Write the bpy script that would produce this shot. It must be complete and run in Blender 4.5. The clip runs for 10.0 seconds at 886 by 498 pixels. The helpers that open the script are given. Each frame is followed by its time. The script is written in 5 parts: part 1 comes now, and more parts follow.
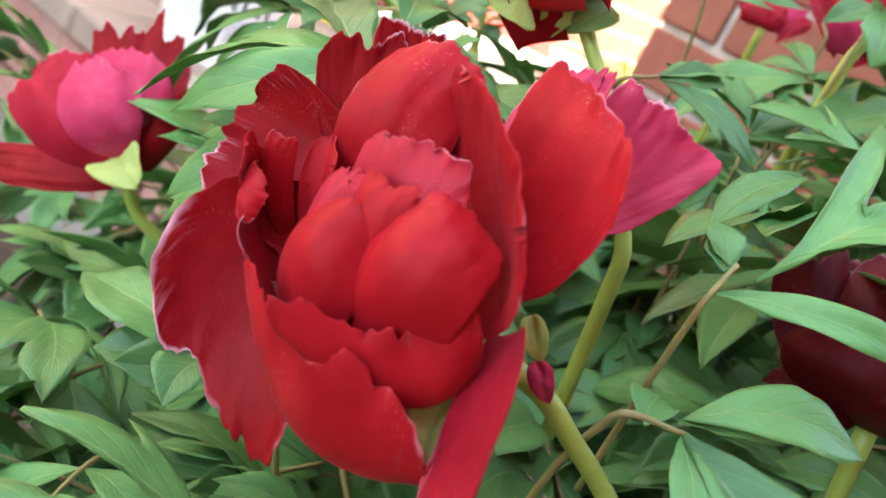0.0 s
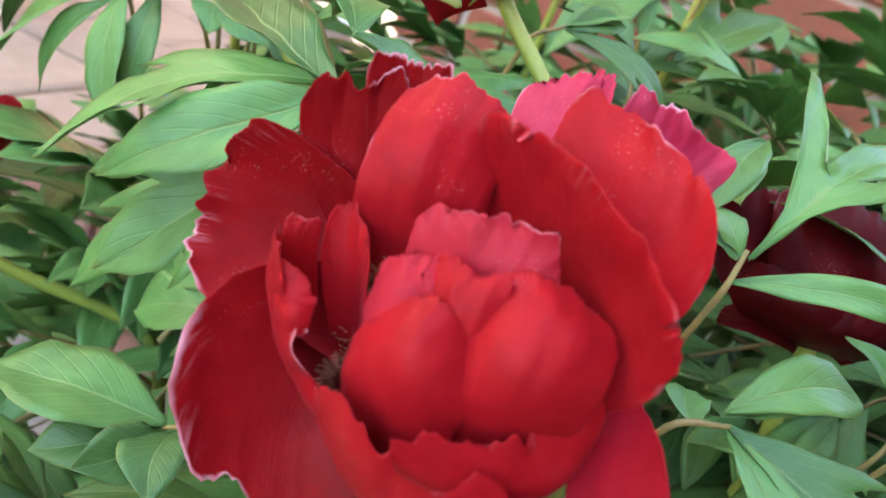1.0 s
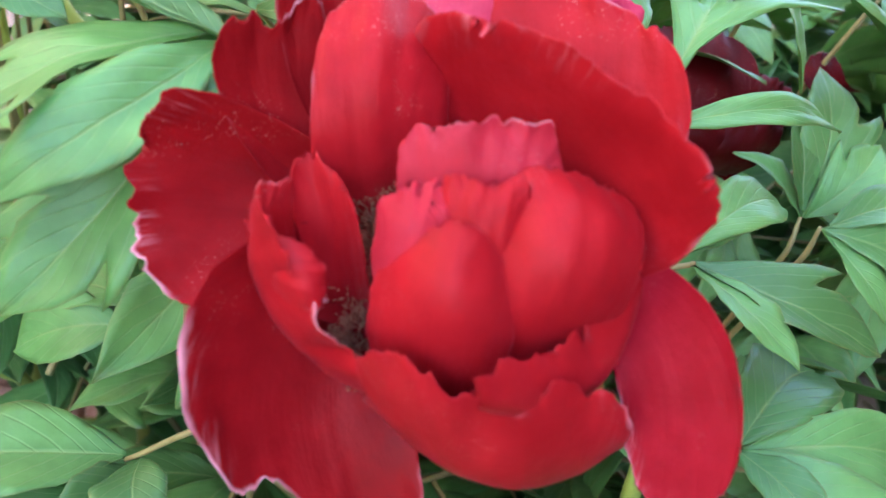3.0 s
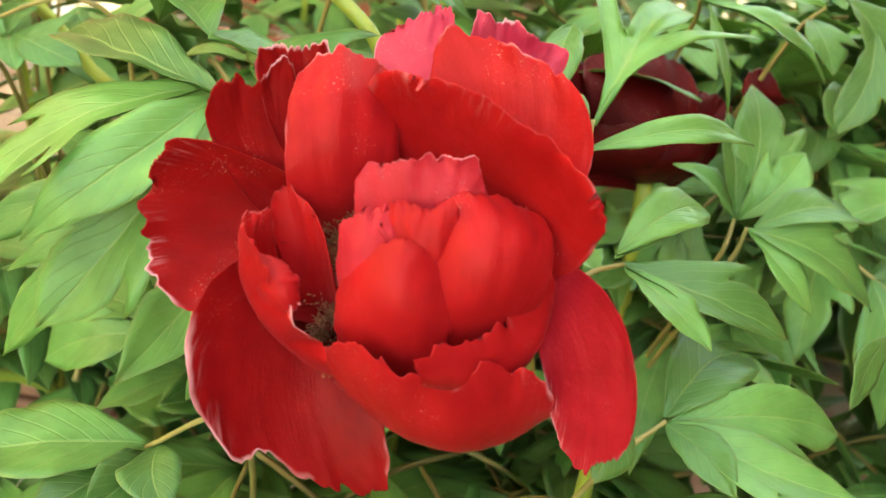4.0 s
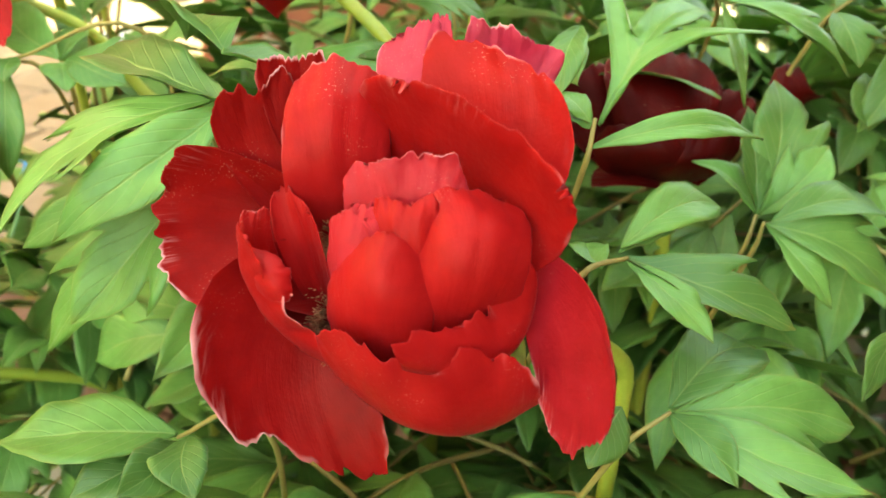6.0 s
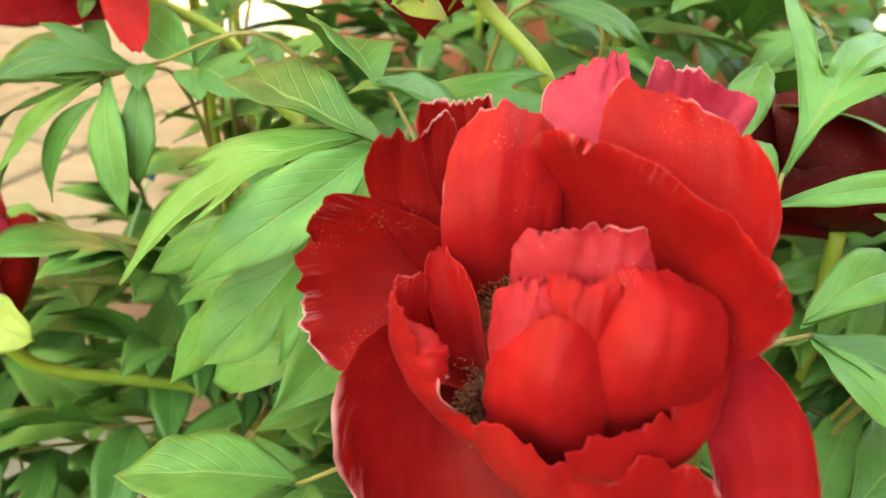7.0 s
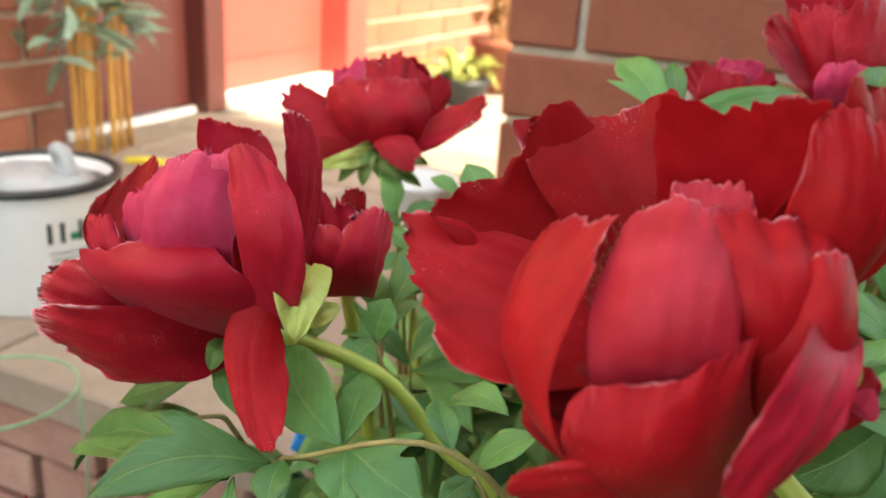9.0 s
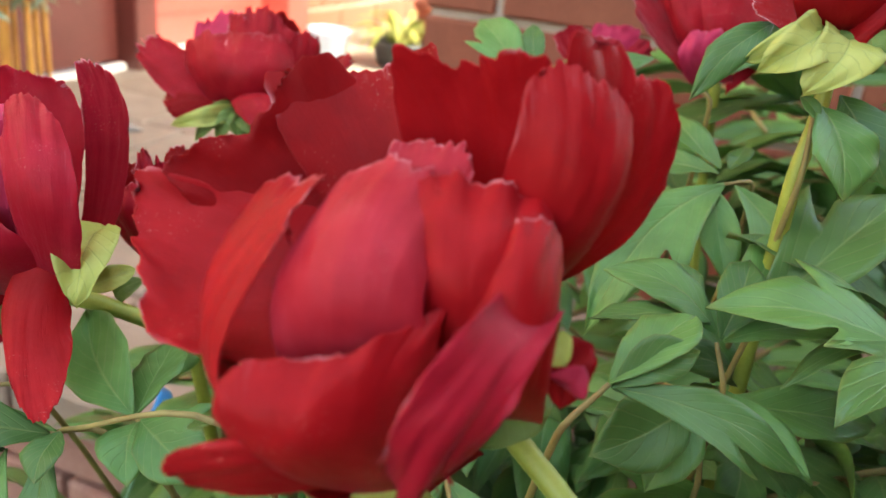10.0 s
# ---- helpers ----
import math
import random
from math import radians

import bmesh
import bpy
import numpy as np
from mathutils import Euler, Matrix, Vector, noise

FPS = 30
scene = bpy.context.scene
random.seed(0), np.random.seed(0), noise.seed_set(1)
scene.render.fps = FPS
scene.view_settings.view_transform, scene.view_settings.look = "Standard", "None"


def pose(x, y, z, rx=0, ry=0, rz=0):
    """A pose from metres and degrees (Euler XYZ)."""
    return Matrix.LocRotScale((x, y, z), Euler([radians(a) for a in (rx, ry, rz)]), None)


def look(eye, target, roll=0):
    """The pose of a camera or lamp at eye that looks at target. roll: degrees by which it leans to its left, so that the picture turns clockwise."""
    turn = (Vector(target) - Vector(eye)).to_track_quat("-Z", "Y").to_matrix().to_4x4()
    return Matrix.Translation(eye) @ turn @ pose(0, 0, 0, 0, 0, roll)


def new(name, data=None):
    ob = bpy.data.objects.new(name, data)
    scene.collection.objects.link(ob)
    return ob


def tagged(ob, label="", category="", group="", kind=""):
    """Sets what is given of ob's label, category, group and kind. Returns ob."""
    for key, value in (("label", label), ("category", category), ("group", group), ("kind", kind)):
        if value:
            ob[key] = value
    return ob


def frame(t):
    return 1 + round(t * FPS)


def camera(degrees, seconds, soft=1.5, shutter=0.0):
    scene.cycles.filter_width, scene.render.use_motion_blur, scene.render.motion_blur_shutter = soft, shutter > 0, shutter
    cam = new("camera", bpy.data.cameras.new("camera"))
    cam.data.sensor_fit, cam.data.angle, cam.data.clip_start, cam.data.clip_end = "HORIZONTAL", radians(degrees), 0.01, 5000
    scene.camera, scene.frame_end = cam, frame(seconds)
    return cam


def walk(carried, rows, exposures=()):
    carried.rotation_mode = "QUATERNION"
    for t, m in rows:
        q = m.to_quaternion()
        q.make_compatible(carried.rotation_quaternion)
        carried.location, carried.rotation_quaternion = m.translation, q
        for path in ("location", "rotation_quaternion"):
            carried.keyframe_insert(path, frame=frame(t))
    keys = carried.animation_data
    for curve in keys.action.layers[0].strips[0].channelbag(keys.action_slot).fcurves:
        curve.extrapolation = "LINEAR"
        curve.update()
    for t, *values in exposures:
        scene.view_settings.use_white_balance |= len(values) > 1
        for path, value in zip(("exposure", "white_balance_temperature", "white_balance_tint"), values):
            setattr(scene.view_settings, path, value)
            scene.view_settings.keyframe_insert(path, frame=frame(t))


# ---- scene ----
cam = camera(55.5, 10.0)
PATH = [
    (0, (0.3862, 0.2493, 0.8256), (-0.1484, 2.0418, 0.1159), 25.95),
    (0.5, (0.3386, 0.2559, 0.8333), (0.0972, 2.1060, 0.1119), 25.25),
    (1, (0.2906, 0.2639, 0.8308), (0.3571, 2.1199, 0.0888), 22.91),
    (1.5, (0.2682, 0.2634, 0.8214), (0.5555, 2.0884, 0.0567), 20.84),
    (2, (0.2520, 0.2856, 0.8071), (0.6342, 2.0666, -0.0174), 17.36),
    (2.5, (0.2461, 0.3005, 0.8058), (0.7371, 2.0565, -0.0145), 13.84),
    (3, (0.2455, 0.2800, 0.8140), (0.8128, 2.0277, 0.0260), 11.82),
    (3.2, (0.2443, 0.2683, 0.8187), (0.8693, 2.0002, 0.0382), 11.69),
    (4.5, (0.2549, 0.2196, 0.8424), (0.7260, 2.0026, 0.0704), 7.95),
    (5, (0.2641, 0.2125, 0.8414), (0.6957, 2.0080, 0.0753), 7.38),
    (6.5, (0.2731, 0.2164, 0.8407), (0.5644, 2.0333, 0.0576), 6.17),
    (7, (0.2525, 0.2541, 0.8492), (0.4074, 2.0675, 0.0209), 7.36),
    (7.5, (0.2376, 0.3110, 0.8780), (0.2484, 2.1296, 0.0464), 6.57),
    (8, (0.2413, 0.3663, 0.8988), (0.0814, 2.2089, 0.1388), 4.75),
    (8.5, (0.2174, 0.4084, 0.9299), (-0.0523, 2.2678, 0.2444), 3.28),
    (9, (0.2212, 0.4225, 0.9313), (-0.0332, 2.2826, 0.2426), 3.71),
    (9.5, (0.2522, 0.4334, 0.9316), (0.0744, 2.2890, 0.2047), 5.30),
    (10, (0.2794, 0.4453, 0.9294), (0.1331, 2.2922, 0.1770), 5.98),
]
EXPOSURES = [(0, 3.60, 6400, 4), (1, 3.50, 6300, 6), (1.5, 3.56, 6100, 9), (2.5, 3.68, 5400, 16), (3.2, 3.71, 6400, 6), (4.5, 3.76, 11800, -16), (6.5, 3.75, 11400, -18), (7.5, 3.60, 9200, -22), (8, 3.30, 7000, -14), (8.5, 2.97, 7200, -4), (9, 2.88, 7700, -2), (10, 2.90, 7400, 2)]
walk(cam, [(t, look(eye, target, roll)) for t, eye, target, roll in PATH], EXPOSURES)
cam.data.dof.use_dof, cam.data.dof.focus_distance, cam.data.dof.aperture_fstop = True, 0.30, 12.0

# ---- light ----
SUN_EL = radians(40)
SUN_AT = Vector((0.855 * math.cos(SUN_EL), -0.517 * math.cos(SUN_EL), math.sin(SUN_EL)))
world = bpy.data.worlds.new("sky")
world.use_nodes = True
scene.world = world
sky = world.node_tree.nodes.new("ShaderNodeTexSky")
sky.sky_type, sky.sun_disc = "NISHITA", False
sky.sun_elevation, sky.sun_rotation = SUN_EL, math.atan2(SUN_AT.x, SUN_AT.y)
sky.air_density, sky.dust_density, sky.ozone_density = 1.0, 2.5, 0.6
background = world.node_tree.nodes["Background"]
background.inputs["Strength"].default_value = 0.15
world.node_tree.links.new(sky.outputs[0], background.inputs["Color"])
lamp = bpy.data.lights.new("sun", "SUN")
lamp.energy, lamp.angle, lamp.color = 2.0, radians(0.5), (1.0, 0.93, 0.82)
new("sun", lamp).matrix_world = look(SUN_AT * 30, (0, 0, 0))


# ---- materials ----
class Nodes:
    """A small builder for node materials."""

    def __init__(self, name):
        self.mat = bpy.data.materials.new(name)
        self.mat.use_nodes = True
        self.tree = self.mat.node_tree
        self.bsdf = self.tree.nodes["Principled BSDF"]
        self.out = self.tree.nodes["Material Output"]

    def node(self, kind, **values):
        n = self.tree.nodes.new(kind)
        for key, value in values.items():
            setattr(n, key, value)
        return n

    def link(self, a, b):
        self.tree.links.new(a, b)

    def put(self, socket, value):
        if isinstance(value, bpy.types.NodeSocket):
            self.link(value, socket)
        else:
            socket.default_value = value

    def math(self, op, a, b=0.0, c=0.0):
        n = self.node("ShaderNodeMath", operation=op)
        for socket, value in zip(n.inputs, (a, b, c)):
            self.put(socket, value)
        return n.outputs[0]

    def noise(self, vector, scale, detail=3.0, rough=0.55):
        n = self.node("ShaderNodeTexNoise")
        if vector is not None:
            self.link(vector, n.inputs["Vector"])
        n.inputs["Scale"].default_value, n.inputs["Detail"].default_value, n.inputs["Roughness"].default_value = scale, detail, rough
        return n.outputs["Fac"]

    def ramp(self, fac, *stops):
        n = self.node("ShaderNodeValToRGB")
        self.link(fac, n.inputs[0])
        while len(n.color_ramp.elements) < len(stops):
            n.color_ramp.elements.new(0.5)
        for e, (at, c) in zip(n.color_ramp.elements, stops):
            e.position, e.color = at, (*c, 1) if isinstance(c, tuple) else (c, c, c, 1)
        return n.outputs[0]

    def mix(self, fac, a, b, blend="MIX"):
        n = self.node("ShaderNodeMix", data_type="RGBA", blend_type=blend)
        for socket, value in zip((n.inputs[0], n.inputs[6], n.inputs[7]), (fac, a, b)):
            if not isinstance(value, bpy.types.NodeSocket) and isinstance(value, tuple):
                value = (*value, 1)
            self.put(socket, value)
        return n.outputs[2]

    def coords(self, kind="Object", scale=None):
        c = self.node("ShaderNodeTexCoord").outputs[kind]
        if scale:
            m = self.node("ShaderNodeMapping")
            self.link(c, m.inputs[0])
            m.inputs["Scale"].default_value = scale
            c = m.outputs[0]
        return c

    def bump(self, height, strength, distance=0.001):
        n = self.node("ShaderNodeBump")
        n.inputs["Strength"].default_value, n.inputs["Distance"].default_value = strength, distance
        self.link(height, n.inputs["Height"])
        self.link(n.outputs[0], self.bsdf.inputs["Normal"])
        return n.outputs[0]

    def set(self, **values):
        for key, value in values.items():
            self.put(self.bsdf.inputs[key.replace("_", " ")], value)
        return self.mat

    def thin(self, colour, amount):
        """Let light through, as petals and leaves do."""
        t = self.node("ShaderNodeBsdfTranslucent")
        self.put(t.inputs[0], colour)
        m = self.node("ShaderNodeMixShader")
        m.inputs[0].default_value = amount
        self.link(self.bsdf.outputs[0], m.inputs[1])
        self.link(t.outputs[0], m.inputs[2])
        self.link(m.outputs[0], self.out.inputs[0])


def petal_material(name, dark, light, sheen, rim, glow, rough=0.5, wear=0.0):
    n = Nodes(name)
    ob = n.coords("Object")
    veins = n.noise(n.coords("UV", (60, 2.2, 1)), 1.0, 3.0, 0.65)
    creases = n.noise(n.coords("UV", (11, 2.6, 1)), 1.0, 2.0, 0.5)
    cloud = n.noise(ob, 45.0, 3.0)
    colour = n.mix(n.ramp(cloud, (0.32, 0.0), (0.68, 1.0)), dark, light)
    colour = n.mix(n.ramp(veins, (0.40, 0.0), (0.78, 0.14)), colour, tuple(min(1, 1.25 * c) for c in light))
    colour = n.mix(n.ramp(n.noise(ob, 130.0, 4.0, 0.6), (0.42, 0.0), (0.75, 0.30)), colour, tuple(0.62 * c for c in dark))
    # pale worn rim
    sep = n.node("ShaderNodeSeparateXYZ")
    n.link(n.node("ShaderNodeUVMap", uv_map="rim").outputs[0], sep.inputs[0])
    edge = sep.outputs[0]
    ragged = n.math("ADD", edge, n.math("MULTIPLY", n.math("SUBTRACT", n.noise(ob, 140.0, 3.0), 0.5), 0.07))
    worn = n.math("MULTIPLY", n.ramp(ragged, (0.956 - 0.3 * wear, 0.0), (0.991 - 0.3 * wear, 1.0)), n.ramp(n.noise(ob, 34.0, 2.0), (0.51 - wear, 0.0), (0.65 - wear, 1.0)))
    worn = n.math("MULTIPLY", worn, n.ramp(sep.outputs[1], (0.50, 0.0), (0.68, 1.0)))
    colour = n.mix(n.math("MULTIPLY", worn, rim), colour, (0.85, 0.40, 0.45))
    # dry pale streaks near the edge
    streak = n.ramp(n.noise(n.coords("UV", (42, 5, 1)), 1.0, 3.0, 0.6), (0.54 - 0.5 * wear, 0.0), (0.66 - 0.5 * wear, 1.0))
    streak = n.math("MULTIPLY", streak, n.ramp(edge, (0.72 - 1.5 * wear, 0.0), (0.95 - 0.8 * wear, 1.0)))
    streak = n.math("MULTIPLY", streak, n.ramp(n.noise(ob, 26.0, 2.0), (0.53 - wear, 0.0), (0.69 - wear, 0.55)))
    streak = n.math("MULTIPLY", streak, n.ramp(sep.outputs[1], (0.50, 0.0), (0.75, 1.0)))
    colour = n.mix(n.math("MULTIPLY", streak, rim), colour, (0.85, 0.36, 0.40))
    # a dusting of pollen
    dust = n.noise(ob, 1500.0, 1.0)
    patch = n.noise(ob, 45.0, 2.0)
    grains = n.math("MULTIPLY", n.ramp(dust, (0.680, 0.0), (0.725, 0.85)), n.ramp(patch, (0.56 - 0.7 * wear, 0.0), (0.72 - 0.7 * wear, 0.7)))
    colour = n.mix(grains, colour, (0.85, 0.48, 0.38))
    relief = n.math("ADD", n.math("MULTIPLY", veins, 0.35), n.math("MULTIPLY", n.noise(ob, 700.0, 2.0), 0.25))
    relief = n.math("ADD", relief, n.math("MULTIPLY", n.noise(ob, 110.0, 3.0), 1.0))
    wrinkles = n.noise(n.coords("UV", (12, 8, 1)), 1.0, 3.0, 0.6)
    relief = n.math("ADD", relief, n.math("MULTIPLY", wrinkles, 0.7))
    n.bump(n.math("ADD", relief, n.math("MULTIPLY", creases, 0.4)), 0.36, 0.0010)
    n.set(Base_Color=colour, Roughness=rough, Sheen_Weight=sheen, Sheen_Roughness=0.45, Sheen_Tint=(1.0, 0.45, 0.6, 1))
    n.bsdf.inputs["Specular IOR Level"].default_value = 0.13
    n.thin(n.mix(0.5, light, glow), 0.19)
    return n.mat


PETAL = {
    "red": petal_material("red petal", (0.35, 0.0054, 0.0100), (0.475, 0.0112, 0.0180), 0.04, 0.5, (0.65, 0.012, 0.012), 0.42),
    "deep": petal_material("deep red petal", (0.22, 0.0030, 0.0052), (0.33, 0.0058, 0.0088), 0.03, 0.9, (0.55, 0.008, 0.008), 0.5),
    # red petal with the shade under the leaves put into its colour
    "shaded": petal_material("red petal darkened for shade", (0.055, 0.0010, 0.0018), (0.11, 0.0018, 0.0030), 0.02, 0.4, (0.3, 0.004, 0.004), 0.5),
    "bud": petal_material("rosy bud petal", (0.40, 0.010, 0.022), (0.51, 0.028, 0.050), 0.06, 0.6, (0.75, 0.025, 0.028), 0.40),
    "rose": petal_material("rose petal", (0.40, 0.011, 0.024), (0.53, 0.036, 0.060), 0.05, 0.6, (0.75, 0.025, 0.035), 0.40),
    "pink": petal_material("pink petal", (0.46, 0.018, 0.058), (0.59, 0.060, 0.115), 0.12, 1.0, (0.85, 0.05, 0.08), 0.45),
    "pinkred": petal_material("crimson petal", (0.35, 0.0062, 0.020), (0.49, 0.017, 0.042), 0.08, 0.9, (0.65, 0.014, 0.026), 0.40),
    "crimson": petal_material("dark crimson petal", (0.29, 0.0048, 0.0120), (0.43, 0.0110, 0.0250), 0.06, 0.8, (0.55, 0.010, 0.016), 0.42),
    "streaked": petal_material("white-streaked crimson petal", (0.29, 0.0048, 0.0130), (0.43, 0.0110, 0.0270), 0.05, 1.2, (0.55, 0.010, 0.016), 0.40, 0.12),
    "frayed": petal_material("deep red petal with a frayed white rim", (0.23, 0.0032, 0.0062), (0.34, 0.0062, 0.0105), 0.03, 1.0, (0.55, 0.008, 0.008), 0.46, 0.045),
    "magenta": petal_material("magenta petal", (0.50, 0.022, 0.078), (0.66, 0.068, 0.150), 0.06, 0.6, (0.7, 0.03, 0.07), 0.42),
}


def leaf_material(name, dark, light, rough, vary=0.0, gloss=0.35):
    n = Nodes(name)
    ob = n.coords("Object")
    rnd = n.node("ShaderNodeObjectInfo").outputs["Random"]
    sep = n.node("ShaderNodeSeparateXYZ")
    n.link(n.coords("UV"), sep.inputs[0])
    a = n.math("ABSOLUTE", n.math("SUBTRACT", n.math("MULTIPLY", sep.outputs[0], 2.0), 1.0))
    rib = n.ramp(a, (0.0, 1.0), (0.06, 0.0))
    side = n.math("SINE", n.math("MULTIPLY", n.math("SUBTRACT", sep.outputs[1], n.math("MULTIPLY", a, 0.22)), 52.0))
    side = n.ramp(side, (0.82, 0.0), (1.0, 1.0))
    cloud = n.noise(ob, 38.0, 4.0)
    colour = n.mix(n.ramp(cloud, (0.3, 0.0), (0.7, 1.0)), dark, light)
    warm = n.mix(0.4, light, (0.24, 0.40, 0.07))
    colour = n.mix(n.math("MULTIPLY", rnd, 0.40), colour, warm)
    other = n.math("FRACT", n.math("MULTIPLY", rnd, 7.31))
    colour = n.mix(n.ramp(other, (0.10, vary), (0.55, 0.0)), colour, tuple(0.45 * c for c in dark))
    colour = n.mix(n.math("MULTIPLY", side, n.math("MULTIPLY", cloud, 0.30)), colour, (0.30, 0.40, 0.14))
    colour = n.mix(n.math("MULTIPLY", rib, 0.42), colour, (0.36, 0.46, 0.16))
    tipped = n.math("MULTIPLY", n.ramp(n.math("MAXIMUM", a, sep.outputs[1]), (0.93, 0.0), (1.0, 1.0)), n.noise(ob, 90.0, 2.0))
    colour = n.mix(n.math("MULTIPLY", tipped, 0.6), colour, (0.30, 0.26, 0.08))
    h = n.math("SUBTRACT", n.math("MULTIPLY", n.noise(ob, 260.0, 3.0), 0.5), n.math("ADD", n.math("MULTIPLY", rib, 1.2), n.math("MULTIPLY", side, 0.5)))
    n.bump(h, 0.40, 0.0008)
    n.set(Base_Color=colour, Roughness=rough)
    n.bsdf.inputs["Specular IOR Level"].default_value = gloss
    n.thin(n.mix(0.4, colour, (0.25, 0.46, 0.05)), 0.25)
    return n.mat


LEAF = leaf_material("peony leaf", (0.068, 0.190, 0.041), (0.172, 0.382, 0.102), 0.40, 0.6, 0.5)
SEPAL = leaf_material("pale sepal", (0.42, 0.48, 0.08), (0.62, 0.66, 0.20), 0.45)
SEPAL_GREEN = leaf_material("green sepal", (0.12, 0.20, 0.05), (0.20, 0.30, 0.08), 0.5)
STRAP_LEAF = leaf_material("variegated strap leaf", (0.16, 0.19, 0.04), (0.40, 0.38, 0.12), 0.5)
DRY_LEAF = leaf_material("dry red-brown leaf", (0.11, 0.030, 0.018), (0.22, 0.075, 0.040), 0.6)
BAMBOO_LEAF = leaf_material("bamboo leaf", (0.16, 0.24, 0.17), (0.36, 0.46, 0.38), 0.5)


def plain(name, dark, light, scale=30.0, rough=0.6, bump=0.2, detail=5.0, metal=0.0, dist=0.001, speckle=0.0):
    n = Nodes(name)
    ob = n.coords("Object")
    rnd = n.node("ShaderNodeObjectInfo").outputs["Random"]
    big, small = n.noise(ob, scale, detail), n.noise(ob, scale * 9, 3.0)
    fac = n.math("ADD", n.math("MULTIPLY", big, 0.7), n.math("MULTIPLY", small, 0.3))
    colour = n.mix(n.ramp(fac, (0.3, 0.0), (0.7, 1.0)), dark, light)
    colour = n.mix(n.math("MULTIPLY", rnd, 0.35), colour, dark)
    if speckle:
        colour = n.mix(n.math("MULTIPLY", n.ramp(n.noise(ob, scale * 25, 2.0), (0.62, 0.0), (0.7, 1.0)), speckle), colour, tuple(0.35 * c for c in dark))
    n.bump(fac, bump, dist)
    n.set(Base_Color=colour, Roughness=rough, Metallic=metal)
    return n.mat


STEM = plain("peony stem", (0.27, 0.34, 0.05), (0.42, 0.47, 0.09), 60, 0.42, 0.15)
STEM_DARK = plain("woody stem", (0.22, 0.17, 0.06), (0.36, 0.30, 0.10), 70, 0.6, 0.3)
STAMEN = plain("stamen", (0.34, 0.05, 0.03), (0.66, 0.36, 0.20), 500, 0.8, 0.3)
BRICK = plain("house brick", (0.20, 0.062, 0.036), (0.31, 0.105, 0.062), 14, 0.85, 0.5, dist=0.003, speckle=0.5)
MORTAR = plain("pale mortar", (0.42, 0.36, 0.29), (0.58, 0.50, 0.41), 60, 0.95, 0.6, dist=0.003)
PAVER = plain("porch paver", (0.24, 0.18, 0.14), (0.36, 0.28, 0.22), 16, 0.9, 0.5, dist=0.003, speckle=0.3)
CONCRETE = plain("worn concrete", (0.27, 0.23, 0.19), (0.38, 0.33, 0.28), 9, 0.9, 0.5, dist=0.003, speckle=0.3)
OLD_BRICK = plain("weathered pink brick", (0.27, 0.12, 0.09), (0.50, 0.31, 0.25), 16, 0.9, 0.6, dist=0.004, speckle=0.5)
SOIL = plain("mulch soil", (0.045, 0.028, 0.018), (0.14, 0.09, 0.06), 30, 1.0, 1.0, dist=0.01)
# one red door paint in two colours: darkened where shaded, lightened where sunlit
DOOR_SHADED = plain("red door paint darkened for shade", (0.105, 0.024, 0.020), (0.150, 0.036, 0.030), 5, 0.4, 0.05)
DOOR_LIT = plain("red door paint lightened for sun", (0.34, 0.045, 0.035), (0.42, 0.062, 0.050), 5, 0.4, 0.05)
WHITE_PAINT = plain("white paint", (0.72, 0.71, 0.68), (0.82, 0.81, 0.78), 12, 0.5, 0.08)
PAIL_WHITE = plain("white plastic", (0.70, 0.71, 0.71), (0.80, 0.81, 0.81), 10, 0.4, 0.05)
BLACK = plain("black plastic", (0.012, 0.013, 0.016), (0.03, 0.032, 0.036), 20, 0.4, 0.05)
PRINT = plain("dark printing", (0.02, 0.03, 0.03), (0.05, 0.06, 0.06), 60, 0.6, 0.02)
GREEN_PRINT = plain("green printing", (0.01, 0.16, 0.07), (0.02, 0.22, 0.10), 60, 0.6, 0.02)
CANE = plain("bamboo cane", (0.42, 0.19, 0.03), (0.62, 0.34, 0.07), 40, 0.5, 0.15)
GREEN_WIRE = plain("green coated wire", (0.16, 0.36, 0.17), (0.24, 0.44, 0.24), 40, 0.4, 0.05)
BLUE = plain("blue plastic", (0.02, 0.22, 0.55), (0.04, 0.32, 0.68), 30, 0.4, 0.05)
YELLOW = plain("yellow plastic", (0.70, 0.52, 0.03), (0.80, 0.62, 0.06), 30, 0.5, 0.05)
DRY = plain("dry foliage", (0.26, 0.13, 0.05), (0.40, 0.22, 0.09), 40, 0.8, 0.3)
STUCCO = plain("far plaster wall", (0.40, 0.36, 0.32), (0.52, 0.47, 0.42), 4, 0.9, 0.3)


# ---- building blocks ----
def mesh_of(name, verts, faces, material, uv=None, smooth=True, rim=None):
    me = bpy.data.meshes.new(name)
    me.from_pydata([tuple(v) for v in verts], [], faces)
    me.materials.append(material)
    for title, values in (("uv", uv), ("rim", rim)):
        if values is not None:
            layer = me.uv_layers.new(name=title)
            loops = np.zeros(len(me.loops), dtype=np.int32)
            me.loops.foreach_get("vertex_index", loops)
            layer.data.foreach_set("uv", np.asarray(values, dtype=np.float32)[loops].ravel())
    if smooth:
        me.polygons.foreach_set("use_smooth", np.ones(len(me.polygons), dtype=bool))
    me.update()
    return me


def child(name, me, parent, label=""):
    ob = new(name, me)
    ob.parent = parent
    if label:
        ob["label"] = label
    return ob


def part(name, bm, material, parent, label="", smooth=False):
    me = bpy.data.meshes.new(name)
    bm.to_mesh(me)
    bm.free()
    me.materials.append(material)
    if smooth:
        me.polygons.foreach_set("use_smooth", np.ones(len(me.polygons), dtype=bool))
    return child(name, me, parent, label)


